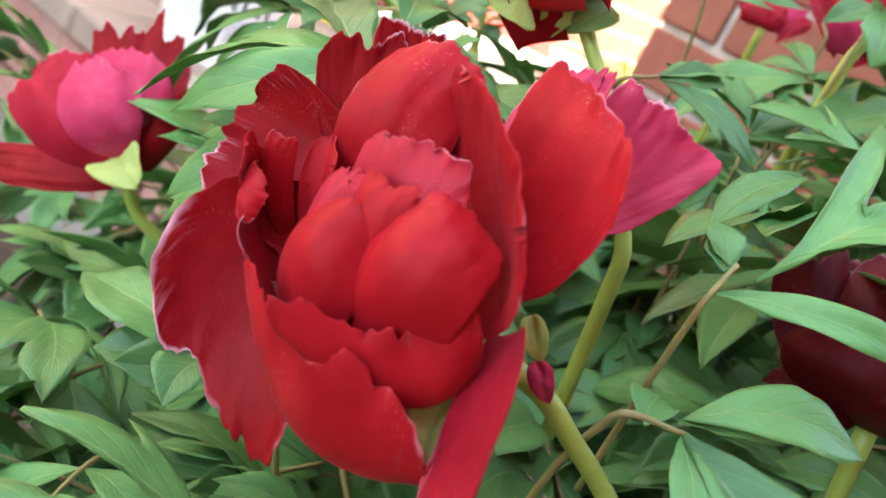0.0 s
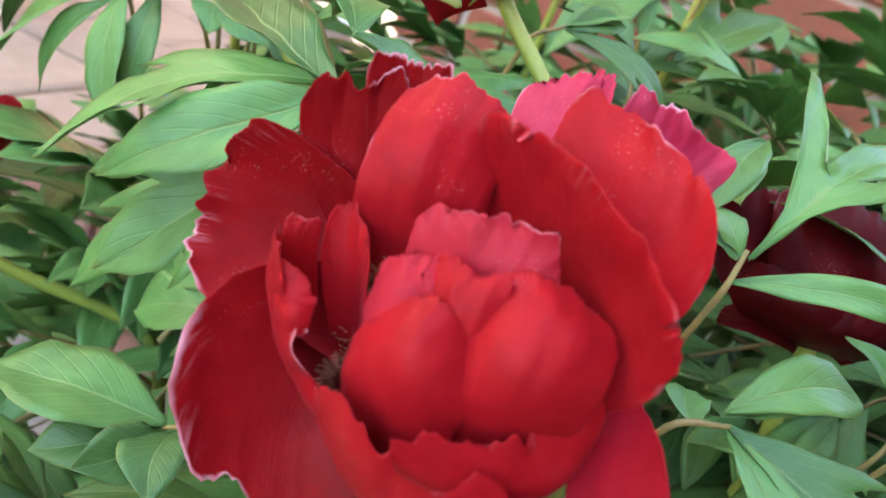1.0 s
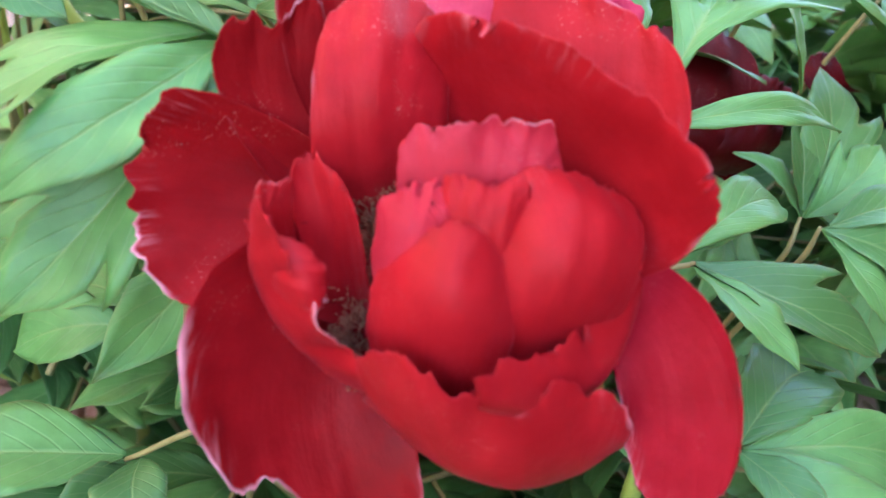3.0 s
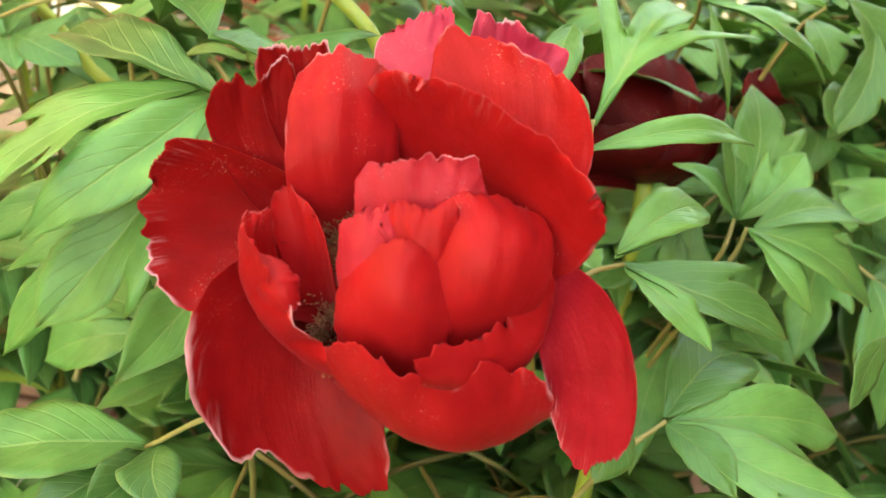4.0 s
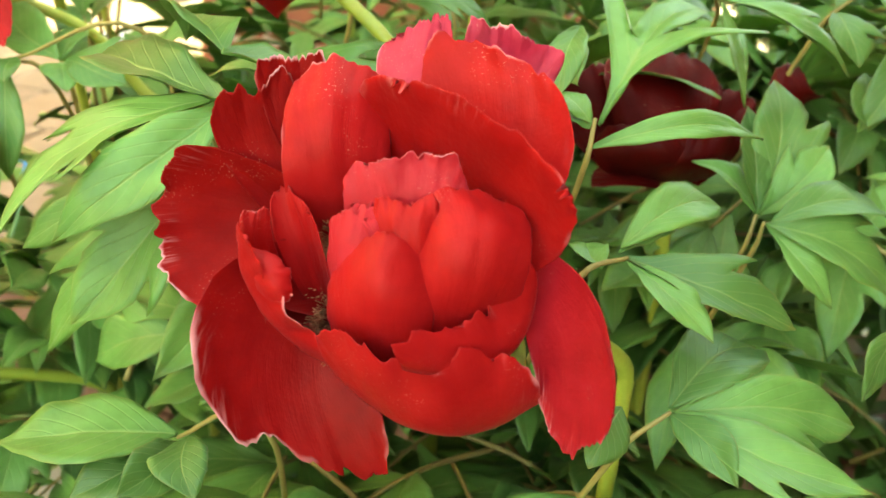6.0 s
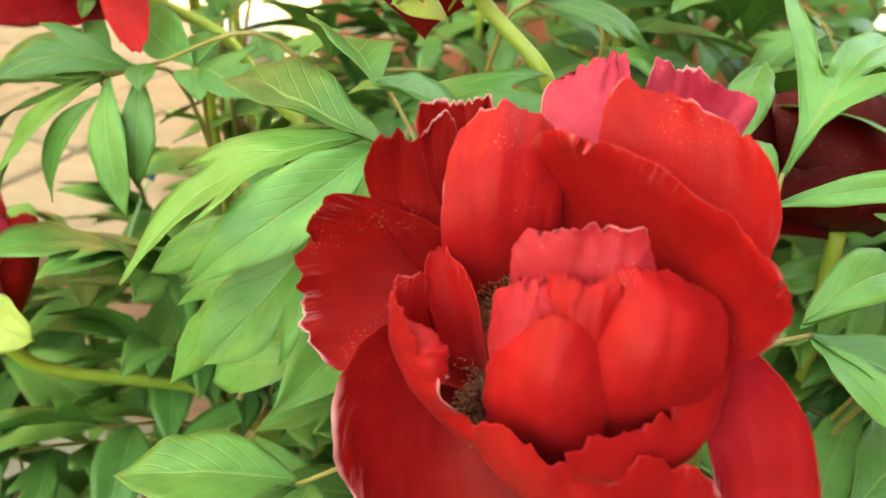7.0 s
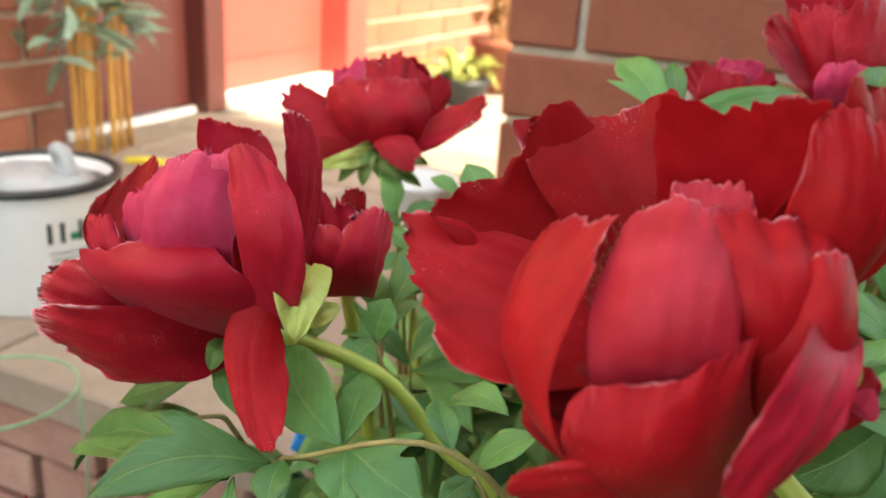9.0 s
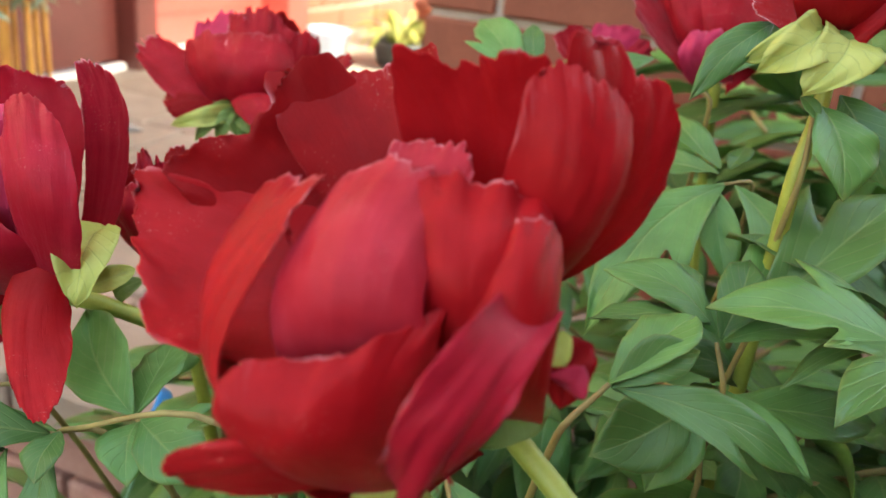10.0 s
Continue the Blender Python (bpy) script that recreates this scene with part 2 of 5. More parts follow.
def wobble(x, y=0.0, z=0.0):
    return noise.noise(Vector((x, y, z)))


def sheet(name, grid, uv, thick, material, rim=None, more=()):
    """A closed thin solid from a grid of points (rows, columns, 3), with further lobes joined to it."""
    all_verts, faces, all_uv, start = [], [], [], 0
    for grid, uv in ((grid, uv), *more):
        r, c = grid.shape[:2]
        du, dv = np.gradient(grid, axis=0), np.gradient(grid, axis=1)
        nor = np.cross(dv, du)
        nor /= np.maximum(np.linalg.norm(nor, axis=2, keepdims=True), 1e-9)
        edge = np.minimum(np.minimum(np.arange(c), np.arange(c)[::-1])[None, :], (r - 1 - np.arange(r))[:, None])
        t = thick * np.clip(0.25 + 0.4 * edge, 0, 1)[..., None]
        all_verts += [(grid + nor * t / 2).reshape(-1, 3), (grid - nor * t / 2).reshape(-1, 3)]
        all_uv += [uv.reshape(-1, 2)] * 2
        n = r * c
        for i in range(r - 1):
            for j in range(c - 1):
                a, b, d, e = (start + q for q in (i * c + j, i * c + j + 1, (i + 1) * c + j + 1, (i + 1) * c + j))
                faces += [(a, b, d, e), (a + n, e + n, d + n, b + n)]
        ring = [j for j in range(c)] + [i * c + c - 1 for i in range(1, r)] + [(r - 1) * c + j for j in range(c - 2, -1, -1)] + [i * c for i in range(r - 2, 0, -1)]
        for a, b in zip(ring, ring[1:] + ring[:1]):
            faces.append((start + a, start + a + n, start + b + n, start + b))
        start += 2 * n
    return mesh_of(name, np.concatenate(all_verts), faces, material, np.concatenate(all_uv), True, None if rim is None else np.concatenate([rim.reshape(-1, 2)] * 2))


def petal_mesh(tone, B, M, T, L, R, base, k, frill, ripple, seed, curl=0.0, keel=0.0, rows=48, cols=49):
    """A petal from its foot B, middle M, tip T and its two widest edge points L and R, in millimetres."""
    B, M, T, L, R = (np.array(p) / 1000 for p in (B, M, T, L, R))
    sm, sl = 0.55, 0.66
    C = (M - (1 - sm) ** 2 * B - sm ** 2 * T) / (2 * sm * (1 - sm))
    mid = lambda s: (1 - s) ** 2 * B + 2 * s * (1 - s) * C + s * s * T
    odd, even = (R - L) / 2, (R + L) / 2 - mid(sl)
    low = rows * 5 // 9
    a = np.sin(np.linspace(-1, 1, cols) * math.pi / 2 * 0.9) / math.sin(math.pi / 2 * 0.9)
    corner = 2 ** (-1 / k)
    grid, uv, rim = np.zeros((rows, cols, 3)), np.zeros((rows, cols, 2)), np.zeros((rows, cols, 2))
    lift = np.zeros((rows, cols, 1))
    for i in range(rows):
        if i < low:
            v, s0 = 0.0, sl * i / low
            p = base + (1 - base) * math.sin(s0 / sl * math.pi / 2)
        else:
            v = 1 - (1 - (i - low) / (rows - 1 - low)) ** 1.4
            p = (1 - (v * corner) ** k) ** (1 / k)
        for j in range(cols):
            q0 = a[j] * p
            s = s0 if i < low else sl + (1 - sl) * v * (1 - (abs(a[j]) * corner) ** k) ** (1 / k)
            e = max(abs(a[j]) ** 2, v)
            # uneven outline: broad waves, lobes, small teeth and a few clefts
            turn = math.atan2(q0, s - 0.45)
            cleft = max(0.0, wobble(turn * 3.2, seed * 1.3, 5.1) - 0.30) + 0.5 * max(0.0, wobble(turn * 8, seed * 1.3, 9.1) - 0.30)
            f = 1 + e ** 2 * frill * (1.2 * wobble(q0 * 1.8, s * 2.6, seed) + 0.8 * wobble(q0 * 5, s * 6, seed + 7))
            f += e ** 6 * ((0.012 + 0.25 * frill) * wobble(turn * 9, seed + 3) + (0.010 + 0.10 * frill) * wobble(turn * 24, seed + 9) - (0.03 + 0.7 * frill) * cleft)
            q, ss = q0 * f, s * (1 + (f - 1) * s * (1 - 0.5 * q0 * q0))
            grid[i, j] = mid(ss) + q * odd + q * q * even
            fan = q0 / (0.35 + 0.65 * s)
            uv[i, j] = (0.5 + 0.5 * fan, s)
            rim[i, j] = (max(abs(a[j]), v), s)
            lift[i, j] = ripple / 1000 * (e ** 2 * s * (wobble(q0 * 2.4, s * 3.0, seed + 11) * 1.3 + 0.55 * wobble(q0 * 6, s * 6, seed + 13) + 0.30 * e * e * wobble(turn * 14, seed + 15))
                                          + s * (0.40 * wobble(fan * 2.6, s * 1.8, seed + 17) + 0.40 * wobble(q0 * 3.4, s * 4.4, seed + 23) + 0.10 * wobble(fan * 8, s * 1.9, seed + 19) + 0.045 * wobble(fan * 20, s * 1.6, seed + 21)))
            # a rolled margin and a ridge down the middle
            lift[i, j] += 0.001 * (curl * e ** 5 * s + keel * s * math.exp(-12 * q0 * q0))
    du, dv = np.gradient(grid, axis=0), np.gradient(grid, axis=1)
    nor = np.cross(dv, du)
    nor /= np.maximum(np.linalg.norm(nor, axis=2, keepdims=True), 1e-9)
    return sheet("petal", grid + nor * lift, uv, 0.0005, PETAL[tone], rim)


def tube(name, points, radii, material, sides=10, smooth=True):
    """A bent, tapering rod through the points."""
    pts = [Vector(p) for p in points]
    dense, rad = [], []
    for i in range(len(pts) - 1):
        p0, p1, p2, p3 = pts[max(i - 1, 0)], pts[i], pts[i + 1], pts[min(i + 2, len(pts) - 1)]
        reach = (p2 - p1).length
        m1, m2 = (p2 - p0).normalized() * reach, (p3 - p1).normalized() * reach
        for q in range(6):
            t = q / 6
            dense.append((2 * t ** 3 - 3 * t * t + 1) * p1 + (t ** 3 - 2 * t * t + t) * m1 + (3 * t * t - 2 * t ** 3) * p2 + (t ** 3 - t * t) * m2)
            rad.append(radii[i] * (1 - t) + radii[i + 1] * t)
    dense.append(pts[-1])
    rad.append(radii[-1])
    verts, faces = [], []
    side = Vector((1, 0, 0))
    for i, p in enumerate(dense):
        d = (dense[min(i + 1, len(dense) - 1)] - dense[max(i - 1, 0)]).normalized()
        side = side - d * side.dot(d)
        side = side.normalized() if side.length > 0.01 else d.orthogonal().normalized()
        up = d.cross(side)
        for j in range(sides):
            w = 2 * math.pi * j / sides
            verts.append(p + rad[i] * (math.cos(w) * side + math.sin(w) * up))
    for i in range(len(dense) - 1):
        for j in range(sides):
            k2 = (j + 1) % sides
            faces.append((i * sides + j, i * sides + k2, (i + 1) * sides + k2, (i + 1) * sides + j))
    faces += [tuple(range(sides))[::-1], tuple((len(dense) - 1) * sides + j for j in range(sides))]
    return mesh_of(name, verts, faces, material, None, smooth)


def blunt_blade(length, width, seed, fold, arch, rows, cols):
    """One cupped, blunt blade along +y as a grid of points."""
    rnd = random.Random(seed)
    s, a = np.linspace(0, 1, rows), np.linspace(-1, 1, cols)
    body = np.sin(math.pi * (0.06 + 0.94 * s) ** 0.95) ** 0.55
    bend, roll, droop = rnd.uniform(-0.10, 0.10), rnd.uniform(-0.5, 0.5), rnd.uniform(0.0, 0.10)
    grid, uv = np.zeros((rows, cols, 3)), np.zeros((rows, cols, 2))
    for i in range(rows):
        for j in range(cols):
            w = body[i] * (1 + 0.10 * wobble(s[i] * 4, (a[j] > 0) * 3.0, seed))
            x = a[j] * w * 0.56 * width
            z = fold * abs(x) + 0.030 * length * wobble(s[i] * 2.2, a[j] * 0.8, seed + 5) + 0.05 * width * abs(a[j]) ** 2 * wobble(s[i] * 6, (a[j] > 0) * 4.0, seed + 8)
            z += x * roll * s[i] + arch * length * math.sin(math.pi * s[i]) - droop * length * s[i] ** 3
            z += 0.10 * length * wobble(s[i] * 3, a[j] * 1.6, seed + 20) + 0.05 * length * wobble(s[i] * 7, a[j] * 4, seed + 22)
            grid[i, j] = (x + bend * length * math.sin(math.pi * s[i]), s[i] * length, z)
            uv[i, j] = (0.5 + 0.5 * a[j], s[i])
    return grid, uv


ENTIRE = ((0, 0, 0.05), (0.12, 0.10, 0.34), (0.28, 0.27, 0.72), (0.42, 0.43, 0.92), (0.56, 0.58, 0.96), (0.70, 0.72, 0.80), (0.84, 0.86, 0.46), (0.93, 0.94, 0.20), (1, 1, 0))
LOBED = ((0, 0, 0.05), (0.10, 0.10, 0.34), (0.20, 0.25, 0.72), (0.29, 0.40, 1.10), (0.36, 0.54, 1.42), (0.43, 0.70, 1.62), (0.48, 0.61, 1.16), (0.53, 0.545, 0.74), (0.58, 0.58, 0.78), (0.68, 0.69, 0.92), (0.80, 0.81, 0.70), (0.91, 0.92, 0.30), (1, 1, 0))
TRIDENT = ((0, 0, 0.04), (0.10, 0.08, 0.07), (0.20, 0.18, 0.16), (0.28, 0.32, 0.50), (0.35, 0.52, 1.02), (0.42, 0.80, 1.62), (0.47, 0.62, 0.86), (0.53, 0.36, 0.17), (0.60, 0.48, 0.28), (0.70, 0.63, 0.37), (0.82, 0.80, 0.32), (0.92, 0.93, 0.15), (1, 1, 0))


def leaflet_mesh(length, width, lobes, seed, fold=0.25, arch=0.12, material=None, rows=26, cols=9):
    """A peony leaflet along +y, its face up; lobes: 0 entire, 1 one side lobe, 2 a lobe on each side, 3 three deep fingers."""
    rnd = random.Random(seed * 3 + 1)
    sides = {0: (ENTIRE, ENTIRE), 1: rnd.choice(((LOBED, ENTIRE), (ENTIRE, LOBED))), 2: (LOBED, LOBED), 3: (TRIDENT, TRIDENT)}[lobes]
    u, a = np.linspace(0, 1, rows), np.linspace(-1, 1, cols)
    rib = u - 0.13 * np.sin(math.pi * u)
    bend, roll, droop = rnd.uniform(-0.10, 0.10), rnd.uniform(-0.5, 0.5), rnd.uniform(0.0, 0.14)
    edges = []
    for side in sides:
        late, reach = rnd.uniform(-0.05, 0.05), rnd.uniform(0.85, 1.15)
        p = np.array(side)
        along = np.interp(u, p[:, 0], p[:, 1]) + late * np.sin(math.pi * u)
        across = np.interp(u, p[:, 0], p[:, 2])
        across = np.where(across > 0.8, 0.8 + (across - 0.8) * reach, across)
        across = across * np.array([1 + 0.09 * wobble(q * 6, seed + 2.0 * len(edges)) for q in u])
        edges.append((along, across))
    grid, uv = np.zeros((rows, cols, 3)), np.zeros((rows, cols, 2))
    for i in range(rows):
        for j in range(cols):
            k, hand = abs(a[j]), int(a[j] > 0)
            x = a[j] * edges[hand][1][i] * 0.48 * width
            # side veins sweep forward from the midrib
            s = rib[i] + (edges[hand][0][i] - rib[i]) * k ** 1.15
            z = fold * abs(x) * (1 - 0.35 * abs(x) / width) + 0.030 * length * wobble(s * 2.2, a[j] * 0.8, seed + 5) + 0.07 * width * k ** 2 * wobble(s * 6, hand * 4.0, seed + 8)
            z += 0.012 * length * wobble(s * 7, a[j] * 2.5, seed + 9)
            z += x * roll * s + arch * length * math.sin(math.pi * min(1, s)) - droop * length * s ** 3
            grid[i, j] = (x + bend * length * math.sin(math.pi * min(1, s)), s * length, z)
            uv[i, j] = (0.5 + 0.5 * a[j], u[i])
    return sheet("leaflet", grid, uv, 0.0006, material or LEAF)


def face_along(base, tip, tilt=0.0, up=(0, 0, 1), seed=0):
    """The pose of a leaflet: its foot at base, +y towards tip, its face turned up, tilted by some degrees."""
    b, y = Vector(base), (Vector(tip) - Vector(base)).normalized()
    z = Vector(up)
    z = z - y * z.dot(y)
    z = z.normalized() if z.length > 0.05 else y.orthogonal().normalized()
    x = y.cross(z)
    m = Matrix((x, y, z)).transposed().to_4x4()
    return Matrix.Translation(b) @ m @ pose(0, 0, 0, 0, tilt, 0)


def box(bm, x0, y0, z0, x1, y1, z1, bevel=0.0):
    made = bmesh.ops.create_cube(bm, size=1.0)["verts"]
    for v in made:
        v.co = Vector((x0 + (v.co.x + 0.5) * (x1 - x0), y0 + (v.co.y + 0.5) * (y1 - y0), z0 + (v.co.z + 0.5) * (z1 - z0)))
    if bevel:
        edges = list({e for v in made for e in v.link_edges})
        bmesh.ops.bevel(bm, geom=edges, offset=bevel, segments=2, affect="EDGES")
    return bm


def block(name, dims, material, parent=None, bevel=0.0, label=""):
    return part(name, box(bmesh.new(), *dims, bevel), material, parent, label)


def lathe(name, profile, material, parent, label="", sides=32):
    verts, faces = [], []
    for r, z in profile:
        for j in range(sides):
            w = 2 * math.pi * j / sides
            verts.append((r * math.cos(w), r * math.sin(w), z))
    for i in range(len(profile) - 1):
        for j in range(sides):
            k2 = (j + 1) % sides
            faces.append((i * sides + j, i * sides + k2, (i + 1) * sides + k2, (i + 1) * sides + j))
    return child(name, mesh_of(name, verts, faces, material), parent, label)


# ---- the house and the porch ----
HOUSE = pose(0.120, 1.631, 0, 0, 0, -15)
PORCH = 0.45
WEST = HOUSE @ pose(0.12, -0.16, 0)
HOOP_AT, TAG_AT = (-0.31, 1.09, 0.48), (0.057, 0.92, 0.594)


def setting(name, label, category, m=None):
    ob = tagged(new(name), label, category, kind="structure")
    ob.matrix_world = m or HOUSE
    return ob


ground_bm = bmesh.new()
bmesh.ops.create_grid(ground_bm, x_segments=60, y_segments=60, size=1.0)
for v in ground_bm.verts:
    far = max(abs(v.co.x), abs(v.co.y))
    v.co *= 3.0 + 300 * far ** 6
    v.co.z = 0.0 if far > 0.7 else 0.03 * wobble(v.co.x * 3, v.co.y * 3)
ground = part("ground", ground_bm, SOIL, None)
tagged(ground, "dark mulched soil of a garden bed", "ground", kind="structure")

porch = setting("porch_floor", "weathered porch floor of pale pavers with a brick edge", "floor")
block("slab", (-2.6, -0.52, 0.02, 2.4, 4.6, PORCH - 0.012), CONCRETE, porch)

wall_left = setting("wall_west", "red brick house wall beside the door", "wall", WEST)
block("core", (-1.6, -3.0, 0.0, -1.235, 0.40, 3.0), MORTAR, wall_left)
block("core", (-1.6, 1.72, 0.0, -1.235, 6.0, 3.0), MORTAR, wall_left)
block("lintel", (-1.6, 0.40, 2.5, -1.235, 1.72, 3.0), MORTAR, wall_left)
wall_pillar = setting("wall_pillar", "broad red brick porch pier with pale mortar", "wall")
block("core", (0.012, 0.012, 0.0, 0.80, 0.22, 2.6), MORTAR, wall_pillar)
# unseen wall, added to keep the sun off the bed and the pier
wall_shade = setting("wall_shade", "plain brick wall, unseen, added to shade the bed", "wall")
block("core", (1.35, -4.0, 0.0, 1.65, -0.25, 3.3), BRICK, wall_shade)
wall_back = setting("wall_back", "plain plaster wall behind the garden bed", "wall")
block("core", (-6.0, 6.0, 0.0, 4.0, 6.3, 3.0), STUCCO, wall_back)

# ceiling out of view, added to hold skylight off the door and bricks
unseen_roof = setting("ceiling", "plain painted porch ceiling, unseen, added to shade the door wall", "ceiling")
block("boards", (-1.7, 0.0, 2.75, 0.85, 5.0, 2.85), WHITE_PAINT, unseen_roof)
door = setting("door_1", "red painted entrance door in a red frame", "door", WEST)
block("door_leaf", (-1.30, 0.40, PORCH + 0.02, -1.25, 0.84, 2.5), DOOR_SHADED, door, 0.003)
block("door_leaf", (-1.34, 0.93, PORCH + 0.02, -1.29, 1.58, 2.5), DOOR_LIT, door, 0.003)
block("door_frame", (-1.36, 0.842, PORCH, -1.19, 0.928, 2.5), DOOR_SHADED, door, 0.004)
block("door_frame", (-1.36, 1.582, PORCH, -1.19, 1.718, 2.5), DOOR_LIT, door, 0.004)
block("threshold", (-1.30, 0.93, PORCH - 0.004, -1.12, 1.60, PORCH + 0.02), WHITE_PAINT, door, 0.003)
block("sill_strip", (-1.248, 0.40, PORCH - 0.004, -1.225, 0.84, PORCH + 0.016), WHITE_PAINT, door, 0.003)
for y0, y1 in ((0.46, 0.78), (1.0, 1.52)):
    x = -1.25 if y0 < 0.9 else -1.29
    for z0, z1 in ((0.56, 0.80), (0.88, 1.5), (1.58, 2.3)):
        block("door_panel", (x - 0.006, y0, z0, x + 0.008, y1, z1), DOOR_SHADED if y0 < 0.9 else DOOR_LIT, door, 0.006)

# ---- flowers ----
A_AT = pose(0.3106, 0.4717, 0.7205, 67.09, -7.33, -11.71)
B_AT = pose(0.2610, 0.6412, 0.8250, 69.82, -3.48, 9.07)
C_AT = pose(0.0818, 0.7453, 0.7659, 69.82, -3.48, 9.07)
C2_AT = pose(0.1244, 0.7938, 0.7649, 69.82, -3.48, 9.07)
D_AT = pose(0.1026, 0.9580, 0.7955, 69.82, -3.48, 9.07)
G_AT = pose(0.3981, 0.8044, 0.8974, 67.79, -5.54, 6.79)
F_AT = pose(0.3935, 0.9793, 0.8470, 69.82, -3.48, 9.07)
F2_AT = pose(0.3242, 0.9991, 0.8391, 69.82, -3.48, 9.07)
E_AT = pose(0.0473, 0.6587, 0.5926, 67.12, -24.15, 26.40)
H_AT = pose(0.4771, 0.6276, 0.7084, 67.09, -7.33, -11.71)


def flower(at, label, group="peony flowers"):
    ob = tagged(new("peony_flower"), label, "flower", group)
    ob.matrix_world = at
    return ob


def petal(bloom, tone, foot, middle, tip, left, right, base, square, frill, ripple, curl=0.0, keel=0.0):
    """One petal of a bloom, its points in the bloom's own millimetres."""
    number = len(bloom.children)
    seed = 7.3 * number + 31.7 * (foot[0] + tip[1]) % 97
    child("petal", petal_mesh(tone, foot, middle, tip, left, right, base, square, frill, ripple, seed, curl, keel), bloom)


def stamens(parent, at, radius, height, count, seed, lean=(0, 0, 1)):
    """A crowded ring of filaments with anthers."""
    rnd = random.Random(seed)
    verts, faces = [], []
    for _ in range(count):
        w, r = rnd.uniform(0, 2 * math.pi), radius * rnd.uniform(0.66, 1.12)
        foot = Vector((math.cos(w) * r, math.sin(w) * r, 0)) + Vector(at)
        d = (Vector(lean) + Vector((math.cos(w), math.sin(w), 0)) * rnd.uniform(-0.1, 0.35) + Vector((rnd.uniform(-.2, .2), rnd.uniform(-.2, .2), 0))).normalized()
        h = height * rnd.uniform(0.6, 1.1)
        x = d.orthogonal().normalized()
        y = d.cross(x)
        for z, t in ((0, 0.14), (h * 0.84, 0.11), (h * 0.87, 0.27), (h, 0.16)):
            for q in range(4):
                verts.append(foot + d * z / 1 + (x * math.cos(q * 1.571) + y * math.sin(q * 1.571)) * t * 0.001)
        o = len(verts) - 16
        for i in range(3):
            for q in range(4):
                p = (q + 1) % 4
                faces.append((o + i * 4 + q, o + i * 4 + p, o + i * 4 + 4 + p, o + i * 4 + 4 + q))
        faces.append((o + 12, o + 13, o + 14, o + 15))
    return tagged(child("stamen_tuft", mesh_of("stamen_tuft", verts, faces, STAMEN), parent, "golden brown tuft round the bud"), kind="stuff")


def sepal(parent, base, tip, width, seed, material=None, arch=0.25, up=(0, 0, 1), fold=0.35):
    """A cupped sepal, in the flower's own millimetres."""
    b, t = Vector(base) / 1000, Vector(tip) / 1000
    me = sheet("sepal", *blunt_blade((t - b).length, width / 1000 * 0.85, seed, fold, arch, 16, 11), 0.0006, material or SEPAL)
    ob = child("sepal", me, parent, "yellow-green cupped sepal")
    ob.matrix_local = face_along(b, t, 0, up)
    return ob


flower_a = flower(A_AT, "large open deep red peony bloom with ruffled petals on its stem")
petal(flower_a, "pink", (3, 34, -20), (1, 70, -27), (2, 92, -29), (-12, 75, -31), (14, 80, -27), 0.8, 3, 0.09, 2)
petal(flower_a, "pink", (10, 54, -24), (12, 80, -28), (13, 98, -30), (8, 87, -29), (17, 85, -28), 0.8, 2, 0.1, 1)
petal(flower_a, "pink", (15.5, 34, -20), (33, 66, -29), (39, 88, -30), (22, 83, -19), (54, 70, -38), 0.8, 3.2, 0.10, 2.5)
petal(flower_a, "deep", (-17, 15, -17), (-32, 46, -4), (-35, 71, 10), (-45, 57, 8), (-23, 65, 3), 0.7, 3.2, 0.05, 1.2)
petal(flower_a, "deep", (-25, 12, -9), (-44, 36, -3), (-47, 63, 12), (-60, 44, 10), (-33, 58, 5), 0.6, 3.2, 0.05, 1.6)
petal(flower_a, "deep", (-16, 4, -9), (-52, 16, -5), (-78, 16, 12), (-64, 41, 13), (-60, -9, 19), 0.85, 2.3, 0.05, 2)
petal(flower_a, "frayed", (-14, 0, -7), (-37, -24, 7), (-31, -62, 5), (-61, -19, 31), (-3, -46, 3), 0.95, 3.4, 0.05, 2.2)
petal(flower_a, "red", (-18, 12, -9), (-20, 42, 18), (-20, 70, 8), (-36, 43, 20), (-2, 46, 7), 1, 2.9, 0.03, 2, keel=3)
petal(flower_a, "red", (13.4, 15.4, -9), (36, 42, 6), (35, 73, 9), (9, 60, 2), (57, 36, 16), 0.7, 3.4, 0.05, 2)
petal(flower_a, "red", (9.5, 5.6, -7), (26, 28, 13), (31, 42, 43), (-13, 58, 9), (53, 10, 36), 0.6, 2.8, 0.03, 1.5, curl=-2.5)
petal(flower_a, "crimson", (44, 3, 8), (57, -24, 24), (60, -55, 20), (45, -33, 13), (67, -22, 34), 0.6, 2.8, 0.03, 1, curl=-1.5)
petal(flower_a, "red", (15.4, -12.2, -9), (34, -27, 20), (26, -11, 35), (5, -25, 50), (45, -2, 22), 0.6, 3.4, 0.05, 1.6)
petal(flower_a, "red", (-0.5, -14.3, -11), (13.3, -51, 17), (8, -25, 43), (-20, -28, 25), (46, -40, 12), 0.5, 3.8, 0.035, 1.8)
petal(flower_a, "red", (-22.1, -14.2, -9), (-44, -12, 12), (-33, -8, 36), (-45.9, 16.2, 33), (-17, -30, 21), 0.7, 3.2, 0.05, 2)
petal(flower_a, "red", (-23.6, -17.7, -5), (-28.9, 6, 11), (-34, 28.4, 17), (-39.2, 13.3, 17), (-21.4, 4.4, 21), 0.6, 2.2, 0.03, 0.8)
